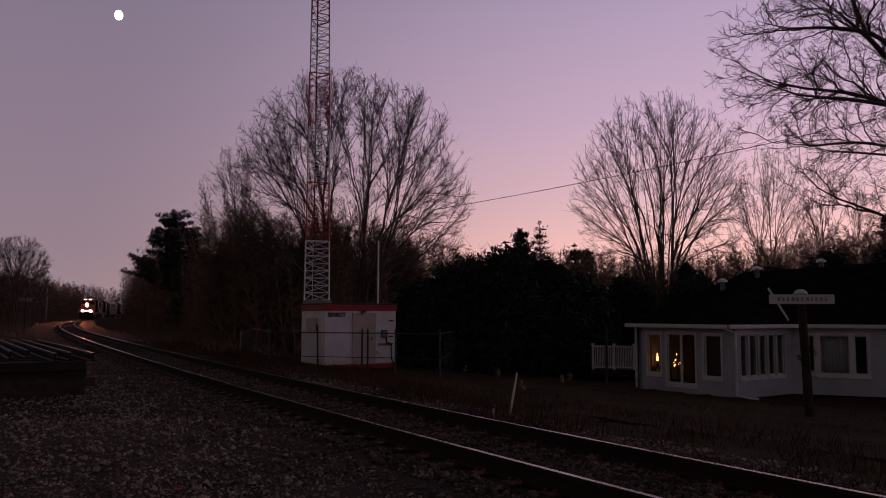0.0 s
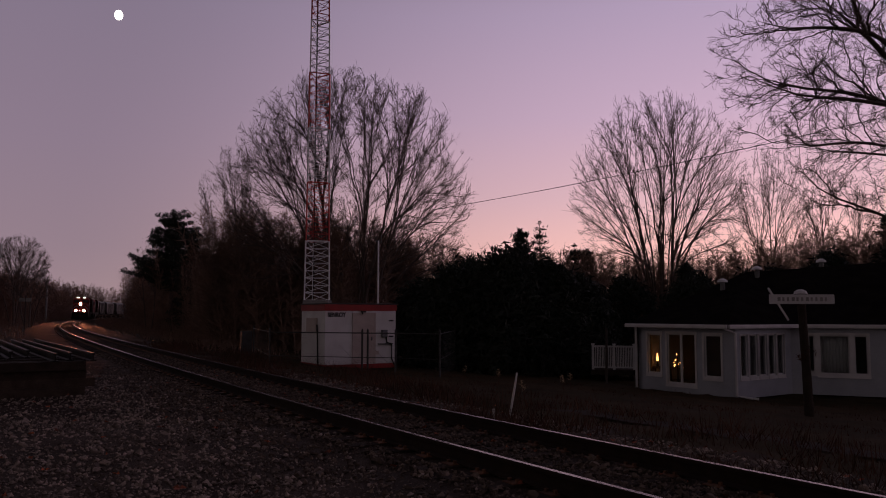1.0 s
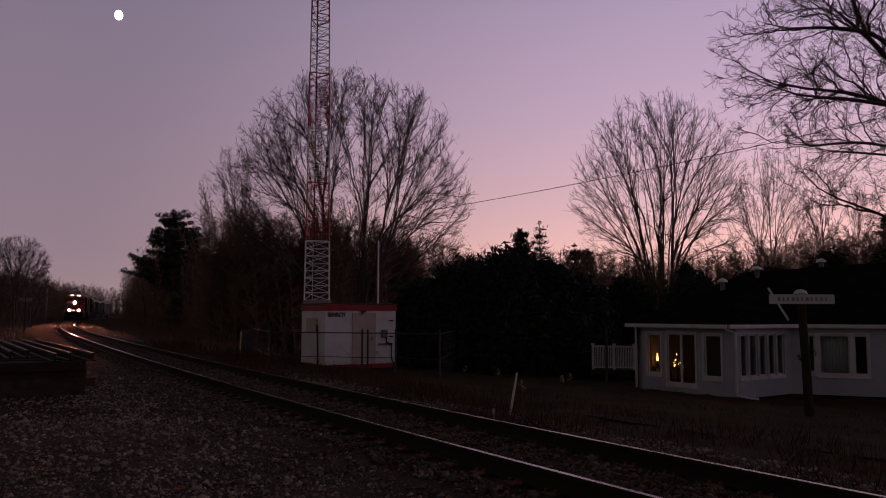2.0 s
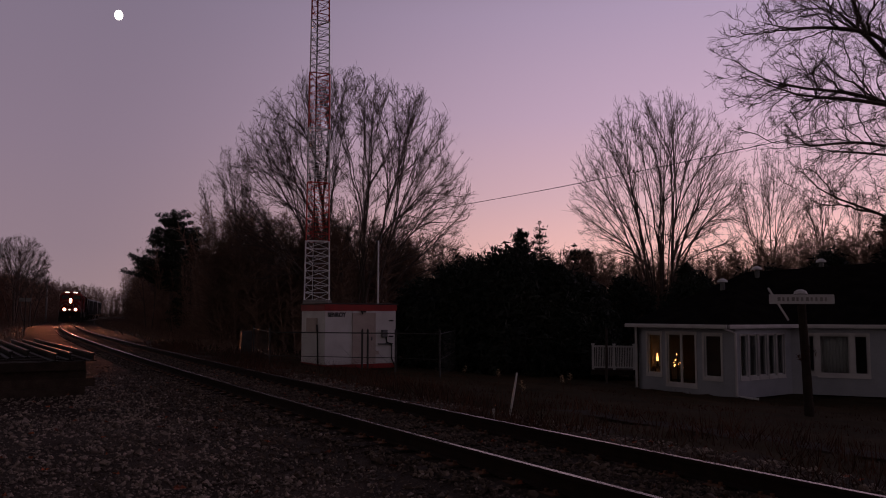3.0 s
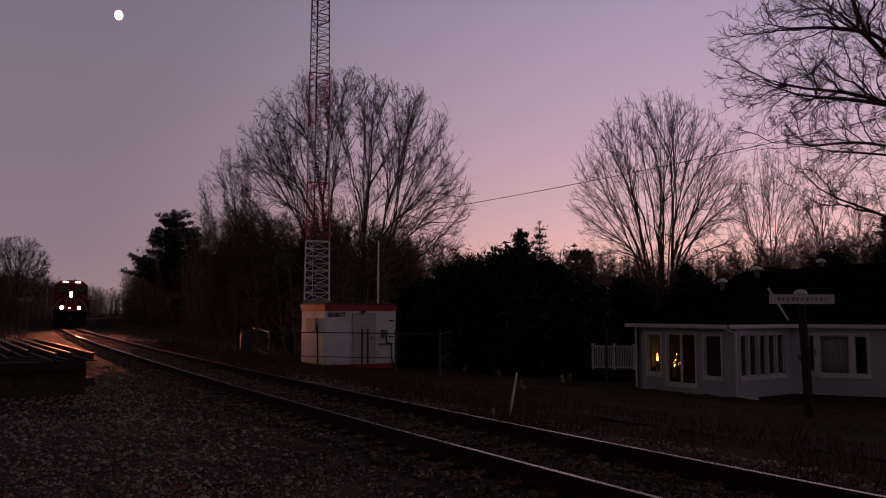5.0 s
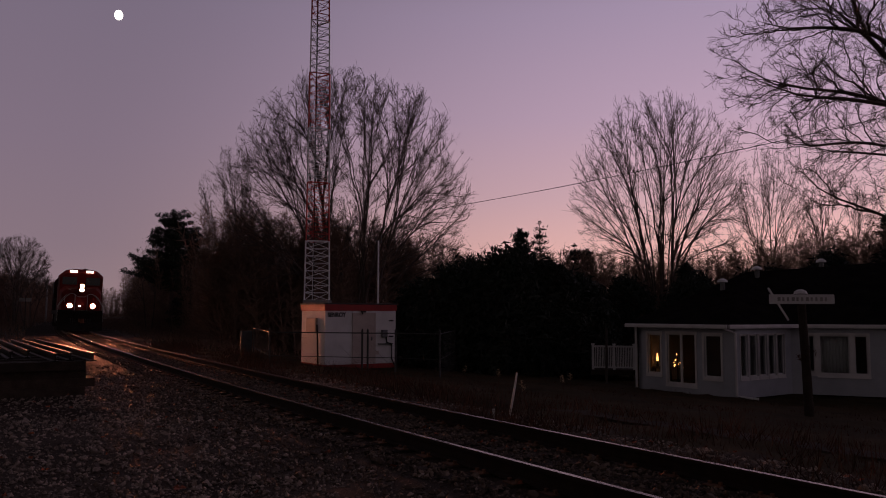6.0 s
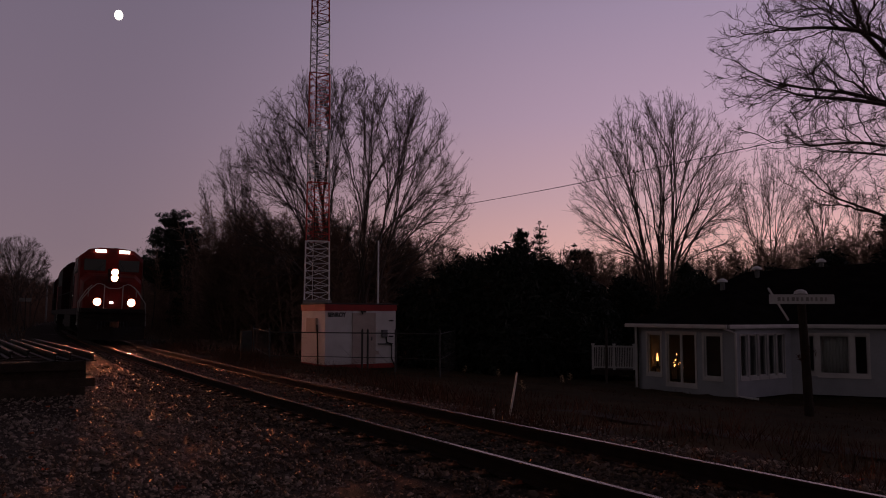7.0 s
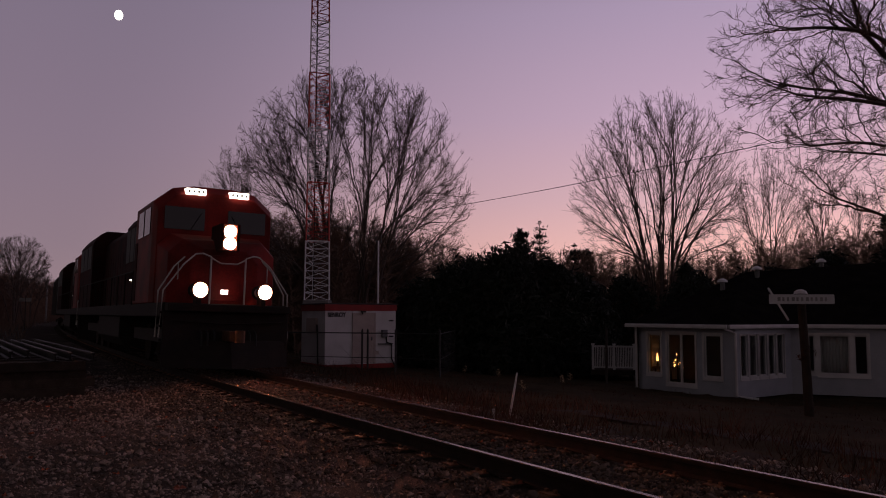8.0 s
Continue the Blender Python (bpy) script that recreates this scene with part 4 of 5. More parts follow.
def build_hopper():
    H = thing("hopper_car", pose(0, 0, 0), "grey covered hopper freight car with a rounded roof", "freight car", "freight cars")
    def ring(y, hw, z0, z1):
        return [(-hw, y, z0), (hw, y, z0), (hw, y, z1 - 0.5), (hw * 0.7, y, z1 - 0.12), (hw * 0.3, y, z1), (-hw * 0.3, y, z1), (-hw * 0.7, y, z1 - 0.12), (-hw, y, z1 - 0.5)]
    part("body", Geo().loft([ring(0.9, 1.5, 2.2, 4.5), ring(2.2, 1.55, 1.2, 4.55), ring(14.3, 1.55, 1.2, 4.55), ring(15.6, 1.5, 2.2, 4.5)]), M_CARGREY, H, bevel=0.04)
    part("sill", Geo().box((-0.35, 0.2, 0.85), (0.35, 16.3, 1.2)), M_FRAME, H)
    for k in range(10):
        for sx in (-1, 1):
            lo, hi = sorted((sx * 1.54, sx * 1.62))
            part("side_rib", Geo().box((lo, 2.4 + 1.3 * k, 1.2), (hi, 2.5 + 1.3 * k, 4.05)), M_CARGREY, H)
    part("roof_walk", Geo().box((-0.35, 1.0, 4.58), (0.35, 15.5, 4.64)), M_STEEL, H)
    for y0 in (1.6, 13.2):
        tr = part("truck", Geo().box((-1.1, y0 - 0.5, 0.4), (-0.95, y0 + 2.2, 0.7)).box((0.95, y0 - 0.5, 0.4), (1.1, y0 + 2.2, 0.7)), M_FRAME, H)
        for k in range(2):
            part("wheelset", Geo().tube([(-0.8, y0 + 1.7 * k, 0.45), (-0.68, y0 + 1.7 * k, 0.45)], 0.45, 18).tube([(0.68, y0 + 1.7 * k, 0.45), (0.8, y0 + 1.7 * k, 0.45)], 0.45, 18)
                 .tube([(-0.68, y0 + 1.7 * k, 0.45), (0.68, y0 + 1.7 * k, 0.45)], 0.08, 8), M_RAILSIDE, tr)
    return H


loco = build_locomotive(True)
lead_wheels = list(WHEELS)
trailing = build_locomotive(False)
tagged(trailing, "red diesel freight locomotive coupled behind the leading one")
hoppers = [build_hopper()]
for k in range(2):
    hoppers.append(copy_thing(hoppers[0], pose(0, 0, 0)))

SPEED, S_END = 22.36, 18.52


def train_pose(t, back, length, lean=1.5):
    """Pose of a vehicle whose front is that far behind the leading front, held by its two trucks."""
    s = S_END + SPEED * (8.0 - t) + back
    x0, y0, a0 = line_at(s)
    x1, y1, _ = line_at(s + length * 0.75)
    a = 0.5 * a0 + 0.5 * math.atan2(x1 - x0, y1 - y0)
    return pose(x0, y0, 0.0, 0, lean, -math.degrees(a))


def motions():
    steps = [k * 0.25 for k in range(33)]
    walk(loco, [(t, train_pose(t, 0, 21.6)) for t in steps])
    walk(trailing, [(t, train_pose(t, 22.4, 21.6)) for t in steps])
    for k, h in enumerate(hoppers):
        walk(h, [(t, train_pose(t, 45.0 + 17.0 * k, 16.5)) for t in steps])
    for w, y, z in lead_wheels:
        walk(w, [(k / 30, pose(0, y, z, math.degrees(SPEED * k / 30 / 0.53), 0, 0)) for k in range(241)])


# ---------------------------------------------------------------- radio hut, tower, fence
HUT = pose(-4.36, 29.4, -0.62, 0, 0, 30)


def build_hut():
    H = thing("equipment_hut", HUT, "white equipment hut with red bands at roof and base", "hut")
    W, D, T = 2.92, 2.5, 2.36
    part("wall_box", Geo().box((0, 0, 0.12), (W, D, T - 0.24)), M_WHITE, H, "white painted walls", bevel=0.01)
    part("fascia", Geo().box((-0.03, -0.03, T - 0.24), (W + 0.03, D + 0.03, T)), M_REDPAINT, H, "red band under the roof edge", bevel=0.012)
    part("roof", Geo().box((-0.06, -0.06, T), (W + 0.06, D + 0.06, T + 0.05)), M_ROOFGREY, H, bevel=0.015)
    part("base_band", Geo().box((-0.02, -0.02, -0.05), (W + 0.02, D + 0.02, 0.12)), M_REDPAINT, H, "red band at the foot", bevel=0.01)
    dr = part("door", Geo().box((1.16, -0.035, 0.16), (1.98, 0.01, 1.98)), M_DOOR, H, "dull pinkish steel door", bevel=0.008)
    for lo, hi in (((1.09, -0.05, 0.12), (1.16, 0.0, 2.05)), ((1.98, -0.05, 0.12), (2.05, 0.0, 2.05)), ((1.16, -0.05, 1.98), (1.98, 0.0, 2.05))):
        part("door_frame", Geo().box(lo, hi), M_DOOR, dr)
    part("handle", Geo().box((1.86, -0.07, 1.0), (1.9, -0.035, 1.14)), M_STEEL, dr)
    part("lamp", Geo().box((1.44, -0.14, 2.06), (1.6, 0, 2.12)).box((1.44, -0.14, 1.99), (1.48, -0.1, 2.06)), M_BLACK, H, "small dark bracket above the door")
    part("vent", Geo().box((2.62, -0.04, 1.72), (2.8, 0, 1.77)), M_BLACK, H)
    part("vent", Geo().box((2.62, -0.04, 1.12), (2.8, 0, 1.17)), M_BLACK, H)
    mt = part("meter_box", Geo().box((2.3, -0.12, 1.12), (2.52, 0, 1.4)), M_STEEL, H, bevel=0.01)
    part("conduit", Geo().tube([(2.5, -0.06, 1.15), (2.5, -0.06, 0.92), (2.72, -0.06, 0.88), (2.72, -0.06, 0.3), (2.85, -0.06, 0.05)], 0.025, 6), M_BLACK, mt)
    part("shelf", Geo().box((2.15, -0.1, 0.84), (2.75, 0, 0.88)), M_BLACK, mt)
    part("hatch", Geo().box((2.05 + 0.0, -0.02, 0.46), (2.2, 0, 0.6)), M_DOOR, H)
    part("side_panel", Geo().box((-0.09, 0.75, 1.3), (0, 1.75, 1.85)), M_DOOR, H, "shallow cabinet on the side wall", bevel=0.02)
    part("side_pipe", Geo().tube([(-0.05, 0.7, 1.6), (-0.06, 0.62, 1.3), (-0.05, 0.55, 0.1)], 0.03, 6), M_BLACK, H)
    cu = bpy.data.curves.new("sign_text", "FONT")
    cu.body, cu.size, cu.extrude, cu.offset, cu.align_x = "SENROY", 0.22, 0.004, 0.011, "LEFT"
    tmp = new("sign_text", cu)
    me = bpy.data.meshes.new_from_object(tmp.evaluated_get(bpy.context.evaluated_depsgraph_get()))
    bpy.data.objects.remove(tmp)
    me.materials.clear()
    me.materials.append(M_BLACK)
    tx = new("lettering", me)
    tx.parent = H
    tx.matrix_basis = pose(0.1, -0.006, T - 0.24 - 0.22, 90, 0, 0) @ Matrix.Diagonal((0.86, 1, 1, 1))
    tagged(tx, "black capital letters of the station name")


build_hut()


def build_tower():
    T = thing("lattice_tower", pose(-5.47, 34.0, -0.75), "tall triangular lattice radio tower in red and white bands", "radio tower")
    part("footing", Geo().box((-0.46, -0.5, -0.1), (0.62, 0.6, 2.72)), M_CONCRETE, T, "concrete footing block", bevel=0.03)
    bands = [(2.72, 5.24, 0.52, 0.495, M_TOWERWHITE), (5.24, 7.78, 0.48, 0.46, M_TOWERRED), (7.78, 10.14, 0.46, 0.445, M_TOWERWHITE), (10.14, 12.6, 0.445, 0.43, M_TOWERRED),
             (12.6, 14.96, 0.41, 0.39, M_TOWERWHITE), (14.96, 17.4, 0.38, 0.36, M_TOWERRED), (17.4, 19.8, 0.35, 0.33, M_TOWERWHITE), (19.8, 22.2, 0.32, 0.3, M_TOWERRED)]

    def leg(k, r, z):
        t = 2.094 * k - 0.17
        return Vector((r * 1.18 * math.cos(t), r * 1.18 * math.sin(t), z))
    for z0, z1, r0, r1, m in bands:
        sec = part("section", Geo().tube([leg(0, r0, z0), leg(0, r0, z0 + 0.1)], 0.05, 6), m, T)
        for k in range(3):
            part("leg", Geo().tube([leg(k, r0, z0), leg(k, r1, z1)], 0.033, 7), m, sec)
        part("collar", Geo().tube([leg(0, r1, z1), leg(1, r1, z1), leg(2, r1, z1), leg(0, r1, z1)], 0.03, 5), m, sec)
        n = 8
        for j in range(n):
            qa, qb = j / n, (j + 1) / n
            za, zb = z0 + (z1 - z0) * qa, z0 + (z1 - z0) * qb
            ra, rb = r0 + (r1 - r0) * qa, r0 + (r1 - r0) * qb
            for k in range(3):
                part("strut", Geo().tube([leg(k, ra, za), leg((k + 1) % 3, ra, za)], 0.012, 4), m, sec)
                a, b = (k, (k + 1) % 3) if j % 2 else ((k + 1) % 3, k)
                part("brace", Geo().tube([leg(a, ra, za), leg(b, rb, zb)], 0.014, 4), m, sec)
    part("feed_line", Geo().tube([leg(1, 0.42, 2.72), leg(1, 0.3, 22)], 0.02, 5), M_BLACK, T)


build_tower()

A = thing("antenna_pole", pose(-2.75, 33.6, -0.8), "thin grey antenna pole with small prongs behind the hut", "antenna")
part("mast", Geo().tube([(0, 0, -0.1), (0, 0, 5.3)], [0.045, 0.035], 8), M_TOWERWHITE, A)
part("crossarm", Geo().tube([(-0.12, 0, 5.28), (0.14, 0, 5.22)], 0.02, 6), M_STEEL, A)
part("prong", Geo().tube([(0.13, 0, 5.2), (0.13, 0, 5.55)], 0.018, 5), M_STEEL, A)
part("prong", Geo().tube([(-0.11, 0, 5.25), (-0.11, 0, 5.5)], 0.018, 5), M_STEEL, A)


def build_fence():
    F = thing("chain_link_fence", pose(0, 0, 0), "chain-link fence of galvanised posts round the hut", "fence")
    corners = [(-8.7, 36.6), (-6.4, 29.4), (-2.86, 28.25), (-2.66, 28.2), (-1.66, 28.0), (-0.1, 26.9), (0.5, 33.0)]
    mesh = Geo()
    tops = []
    for x, y in corners:
        z = ground_z(x, y)
        tops.append((x, y, z))
        post = part("post", Geo().tube([(x, y, z - 0.2), (x, y, 0.8)], 0.036, 8), M_FENCE, F)
        part("cap", Geo().tube([(x, y, 0.8), (x, y, 0.86)], [0.042, 0.015], 8), M_FENCE, post)
    for (x0, y0, z0), (x1, y1, z1) in zip(tops, tops[1:]):
        part("top_rail", Geo().tube([(x0, y0, 0.71), (x1, y1, 0.71)], 0.022, 6), M_FENCE, F)
        part("bottom_wire", Geo().tube([(x0, y0, -0.15), (x1, y1, -0.15)], 0.012, 4), M_FENCE, F)
        ln = math.hypot(x1 - x0, y1 - y0)
        n = int(ln / 0.12)
        for k in range(n):
            for up in (0, 1):
                q0, q1 = k / n, min(1.0, k / n + 1.35 / ln)
                a = Vector((x0, y0, z0)).lerp(Vector((x1, y1, z1)), q0)
                b = Vector((x0, y0, z0)).lerp(Vector((x1, y1, z1)), q1)
                h = (0.6 - a.z) * min(1.0, (q1 - q0) * ln / 1.35)
                lo, hi = (0.08, 0.08 + h) if up else (0.08 + h, 0.08)
                mesh.tube([a + Vector((0, 0, lo)), b + Vector((0, 0, hi))], 0.0011, 3)
    ob = quick_mesh("wire_mesh", mesh.v, mesh.f, M_FENCE)
    ob.parent = F


build_fence()
B = thing("signal_cabinet", pose(-9.3, 37.6, ground_z(-9.3, 37.6), 0, 0, 25), "grey trackside signal cabinet in the dry grass", "cabinet")
part("body", Geo().box((-0.25, -0.2, -0.1), (0.25, 0.2, 1.1)), M_FENCE, B, bevel=0.02)
part("door", Geo().box((-0.2, -0.23, 0.15), (0.2, -0.2, 1.02)), M_FENCE, B, bevel=0.008)


# ---------------------------------------------------------------- house
def wall_panel(name, m, length, height, thick, holes, mat, parent):
    """A wall along local x with real openings: (x0, x1, z0, z1)."""
    g = Geo()
    xs = sorted({0, length, *[h[0] for h in holes], *[h[1] for h in holes]})
    for a, b in zip(xs, xs[1:]):
        cuts = sorted((h[2], h[3]) for h in holes if h[0] <= a + 1e-6 and h[1] >= b - 1e-6)
        z = 0.0
        for c, d in cuts:
            if c > z:
                g.box((a, 0, z), (b, thick, c), m)
            z = d
        if z < height:
            g.box((a, 0, z), (b, thick, height), m)
    return part(name, g, mat, parent)


def window_in(parent, m, x0, x1, z0, z1, name="window", trim=0.07):
    w = part(name, Geo().box((x0 - trim, -0.03, z0 - 0.09), (x1 + trim, 0.0, z0), m).box((x0 - trim, -0.03, z1), (x1 + trim, 0.0, z1 + trim), m)
             .box((x0 - trim, -0.03, z0), (x0, 0.0, z1), m).box((x1, -0.03, z0), (x1 + trim, 0.0, z1), m), M_TRIM, parent, "white window trim")
    part("sash", Geo().box((x0, 0.03, z0), (x0 + 0.04, 0.07, z1), m).box((x1 - 0.04, 0.03, z0), (x1, 0.07, z1), m)
         .box((x0 + 0.04, 0.03, z0), (x1 - 0.04, 0.07, z0 + 0.05), m).box((x0 + 0.04, 0.03, z1 - 0.05), (x1 - 0.04, 0.07, z1), m), M_TRIM, w)
    p = part("pane", Geo().box((x0 + 0.03, 0.045, z0 + 0.03), (x1 - 0.03, 0.053, z1 - 0.03), m), M_GLASS, w)
    p.visible_shadow = False
    part("sill", Geo().box((x0 - trim, -0.05, z0 - 0.115), (x1 + trim, 0.0, z0 - 0.09), m), M_TRIM, w)
    return w


def frame_of(corner, angle, z):
    return Matrix.Translation((*corner, z)) @ Matrix.Rotation(math.radians(angle), 4, "Z")


GZ = -1.32
CORNER = (9.4, 25.6)
LEFTDIR, RIGHTDIR, MAINDIR = 126.0, 36.0, -25.0
LEN_L, LEN_R, LEN_M, WALL_H = 3.95, 3.25, 9.0, 2.25


def step(p, angle, d):
    return p[0] + d * math.cos(math.radians(angle)), p[1] + d * math.sin(math.radians(angle))


def build_house():
    H = thing("house", pose(0, 0, 0), "white single-storey house with a windowed sun porch and dark roof", "house")
    lend = step(CORNER, LEFTDIR, LEN_L)
    rend = step(CORNER, RIGHTDIR, LEN_R)
    mend = step(rend, MAINDIR, LEN_M)
    # porch, left face: from its far end to the corner
    mL = frame_of(lend, LEFTDIR + 180, GZ)
    holes = [(0.42, 0.98, 0.64, 2.04), (1.27, 2.42, 0.34, 2.06), (2.78, 3.42, 0.64, 2.04)]
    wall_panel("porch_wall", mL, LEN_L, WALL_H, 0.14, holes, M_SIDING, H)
    window_in(H, mL, *holes[0])
    window_in(H, mL, *holes[2])
    d = window_in(H, mL, *holes[1], name="patio_door")
    part("meeting_rail", Geo().box((1.79, 0.02, 0.34), (1.88, 0.075, 2.06), mL), M_TRIM, d)
    # porch, right face
    mR = frame_of(CORNER, RIGHTDIR, GZ)
    xs = [0.22, 0.72, 1.28, 1.82, 2.34, 2.86]
    holes = [(a + 0.04, b - 0.04, 0.68, 2.06) for a, b in zip(xs, xs[1:])]
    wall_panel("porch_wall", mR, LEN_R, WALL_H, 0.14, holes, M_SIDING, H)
    for h in holes:
        window_in(H, mR, *h, trim=0.022)
    # main wall
    mM = frame_of(rend, MAINDIR, GZ)
    holes = [(0.54, 0.74, 0.75, 2.02), (0.88, 1.8, 0.7, 2.02), (1.94, 2.34, 0.7, 2.02), (5.0, 6.2, 0.8, 2.02)]
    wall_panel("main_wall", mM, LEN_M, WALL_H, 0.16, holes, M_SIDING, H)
    for h in holes:
        window_in(H, mM, *h)
    for k in range(9):
        part("curtain_fold", Geo().tube([(0.95 + 0.1 * k, 0.3 + 0.015 * (k % 2), 0.62), (0.95 + 0.1 * k, 0.3, 2.05)], 0.055, 6, mM), M_TRIM, H, smooth=True)
    # back of the house, plain
    back_l = step(lend, RIGHTDIR, 7.0)
    back_m = step(mend, 65, 8.0)
    for a, b in ((lend, back_l), (back_l, back_m), (back_m, mend)):
        ang = math.degrees(math.atan2(b[1] - a[1], b[0] - a[0]))
        part("back_wall", Geo().box((0, -0.16, 0), (math.hypot(b[0] - a[0], b[1] - a[1]), 0, WALL_H), frame_of(a, ang, GZ)), M_SIDING, H)
    outline = [lend, CORNER, rend, mend, back_m, back_l]
    part("house_floor", Geo().add([(x, y, GZ + 0.3) for x, y in outline] + [(x, y, GZ + 0.2) for x, y in outline],
                                  [(0, 1, 2, 3, 4, 5), (11, 10, 9, 8, 7, 6)]), M_POSTWOOD, H)
    part("house_ceiling", Geo().add([(x, y, GZ + 2.2) for x, y in outline] + [(x, y, GZ + 2.24) for x, y in outline],
                                    [(5, 4, 3, 2, 1, 0), (6, 7, 8, 9, 10, 11)]), M_ROOMWALL, H)
    # roof: eaves round the outline rising to a ridge
    cx, cy = sum(p[0] for p in outline) / 6, sum(p[1] for p in outline) / 6
    eave = [(cx + (x - cx) * 1.06, cy + (y - cy) * 1.06, GZ + WALL_H) for x, y in outline]
    eave[2] = (rend[0] + 0.15, rend[1] - 0.25, GZ + WALL_H)
    r0, r1 = (12.2, 31.8, GZ + 4.4), (18.5, 29.0, GZ + 4.8)
    vs = eave + [(x, y, z + 0.14) for x, y, z in eave] + [r0, r1]
    fs = [(6, 7, 12), (7, 8, 12), (8, 9, 13, 12), (9, 10, 13), (10, 11, 12, 13), (11, 6, 12), (5, 4, 3, 2, 1, 0)]
    fs += [(k, (k + 1) % 6, 6 + (k + 1) % 6, 6 + k) for k in range(6)]
    part("roof", Geo().add(vs, fs), M_SHINGLE, H, "dark shingled roof")
    for a, b in ((eave[0], eave[1]), (eave[1], eave[2]), (eave[2], eave[3])):
        ang = math.degrees(math.atan2(b[1] - a[1], b[0] - a[0]))
        part("gutter", Geo().box((0.0, -0.1, -0.0), (math.hypot(b[0] - a[0], b[1] - a[1]), 0.0, 0.13), frame_of(a, ang, GZ + WALL_H)), M_TRIM, H, "white eaves gutter", bevel=0.02)
    ex, ey = eave[1][0], eave[1][1]
    part("downpipe", Geo().tube([(ex - 0.1, ey, GZ + 2.25), (CORNER[0] - 0.02, CORNER[1] - 0.1, GZ + 2.1), (CORNER[0] - 0.02, CORNER[1] - 0.1, GZ + 0.12), (CORNER[0] + 0.5, CORNER[1] - 0.5, GZ + 0.05)], 0.045, 8), M_TRIM, H, "white downpipe with a spout on the lawn")
    part("downpipe", Geo().tube([(lend[0] - 0.1, lend[1] - 0.05, GZ + 2.25), (lend[0] - 0.1, lend[1] - 0.06, GZ + 0.1)], 0.045, 8), M_TRIM, H)
    for px, py, pz in ((10.6, 30.0, GZ + 3.95), (12.4, 31.2, GZ + 4.5), (14.85, 31.0, GZ + 4.78)):
        v = part("roof_vent", Geo().tube([(px, py, pz - 0.6), (px, py, pz)], 0.09, 10), M_STEEL, H, "round galvanised roof vent")
        part("cap", Geo().tube([(px, py, pz - 0.02), (px, py, pz + 0.05), (px, py, pz + 0.12)], [0.2, 0.17, 0.05], 12), M_TRIM, v)
    # a dim partition inside, so that rooms end
    part("inner_wall", Geo().box((-0.1, 2.2, 0.3), (2.7, 2.3, 2.2), mL), M_ROOMWALL, H)
    part("inner_wall", Geo().box((2.6, 0.14, 0.3), (2.7, 2.2, 2.2), mL), M_ROOMWALL, H)
    return mL


mL = build_house()
T = thing("side_table", mL @ pose(0.5, 0.45, 0.3), "small dark table inside the porch window", "table")
part("top", Geo().box((-0.3, -0.2, 0.5), (0.5, 0.2, 0.54)), M_POSTWOOD, T)
for x in (-0.26, 0.42):
    for y in (-0.16, 0.12):
        part("leg", Geo().box((x, y, 0), (x + 0.04, y + 0.04, 0.5)), M_POSTWOOD, T)
K = thing("table_lamp", mL @ pose(0.5, 0.42, 0.842), "lit table lamp glowing warm on a side table", "lamp")
part("base", Geo().tube([(0, 0, 0), (0, 0, 0.03), (0, 0, 0.2)], [0.09, 0.05, 0.02], 10), M_BLACK, K)
part("bulb_shade", Geo().tube([(0, 0, 0.2), (0, 0, 0.3), (0, 0, 0.48)], [0.03, 0.036, 0.012], 12), M_INDOOR, K, "glowing shade", smooth=True)
U = thing("curtain", mL @ pose(0.3, 0.2, 0.5), "drawn-back linen curtain lit from within the room", "curtain")
for k in range(3):
    part("fold", Geo().tube([(0.0 + 0.05 * k, 0.02 * (k % 2), 0), (0.02 + 0.05 * k, 0, 0.9), (0.04 * k, 0, 1.6)], 0.03, 6), M_CURTAIN, U, smooth=True)
C = thing("light_tree", mL @ pose(1.16, 0.7, 0.3), "small dark stand strung with tiny warm lights behind the patio door", "lights")
part("stand", Geo().tube([(0, 0, 0), (0, 0, 0.03), (0, 0, 0.9)], [0.2, 0.03, 0.02], 10), M_BLACK, C)
rng = random.Random(31)
for k in range(13):
    q = rng.random()
    a, w = rng.uniform(0, 6.28), 0.19 * (1 - 0.6 * q)
    c = Vector((w * math.cos(a), w * math.sin(a), 0.5 + 0.5 * q))
    part("twig", Geo().tube([(0, 0, c.z - 0.08), c], 0.006, 4), M_BLACK, C)
    part("bulb", Geo().tube([c, c + Vector((0, 0, 0.02)), c + Vector((0, 0, 0.05))], [0.012, 0.022, 0.008], 7), M_INDOOR, C)


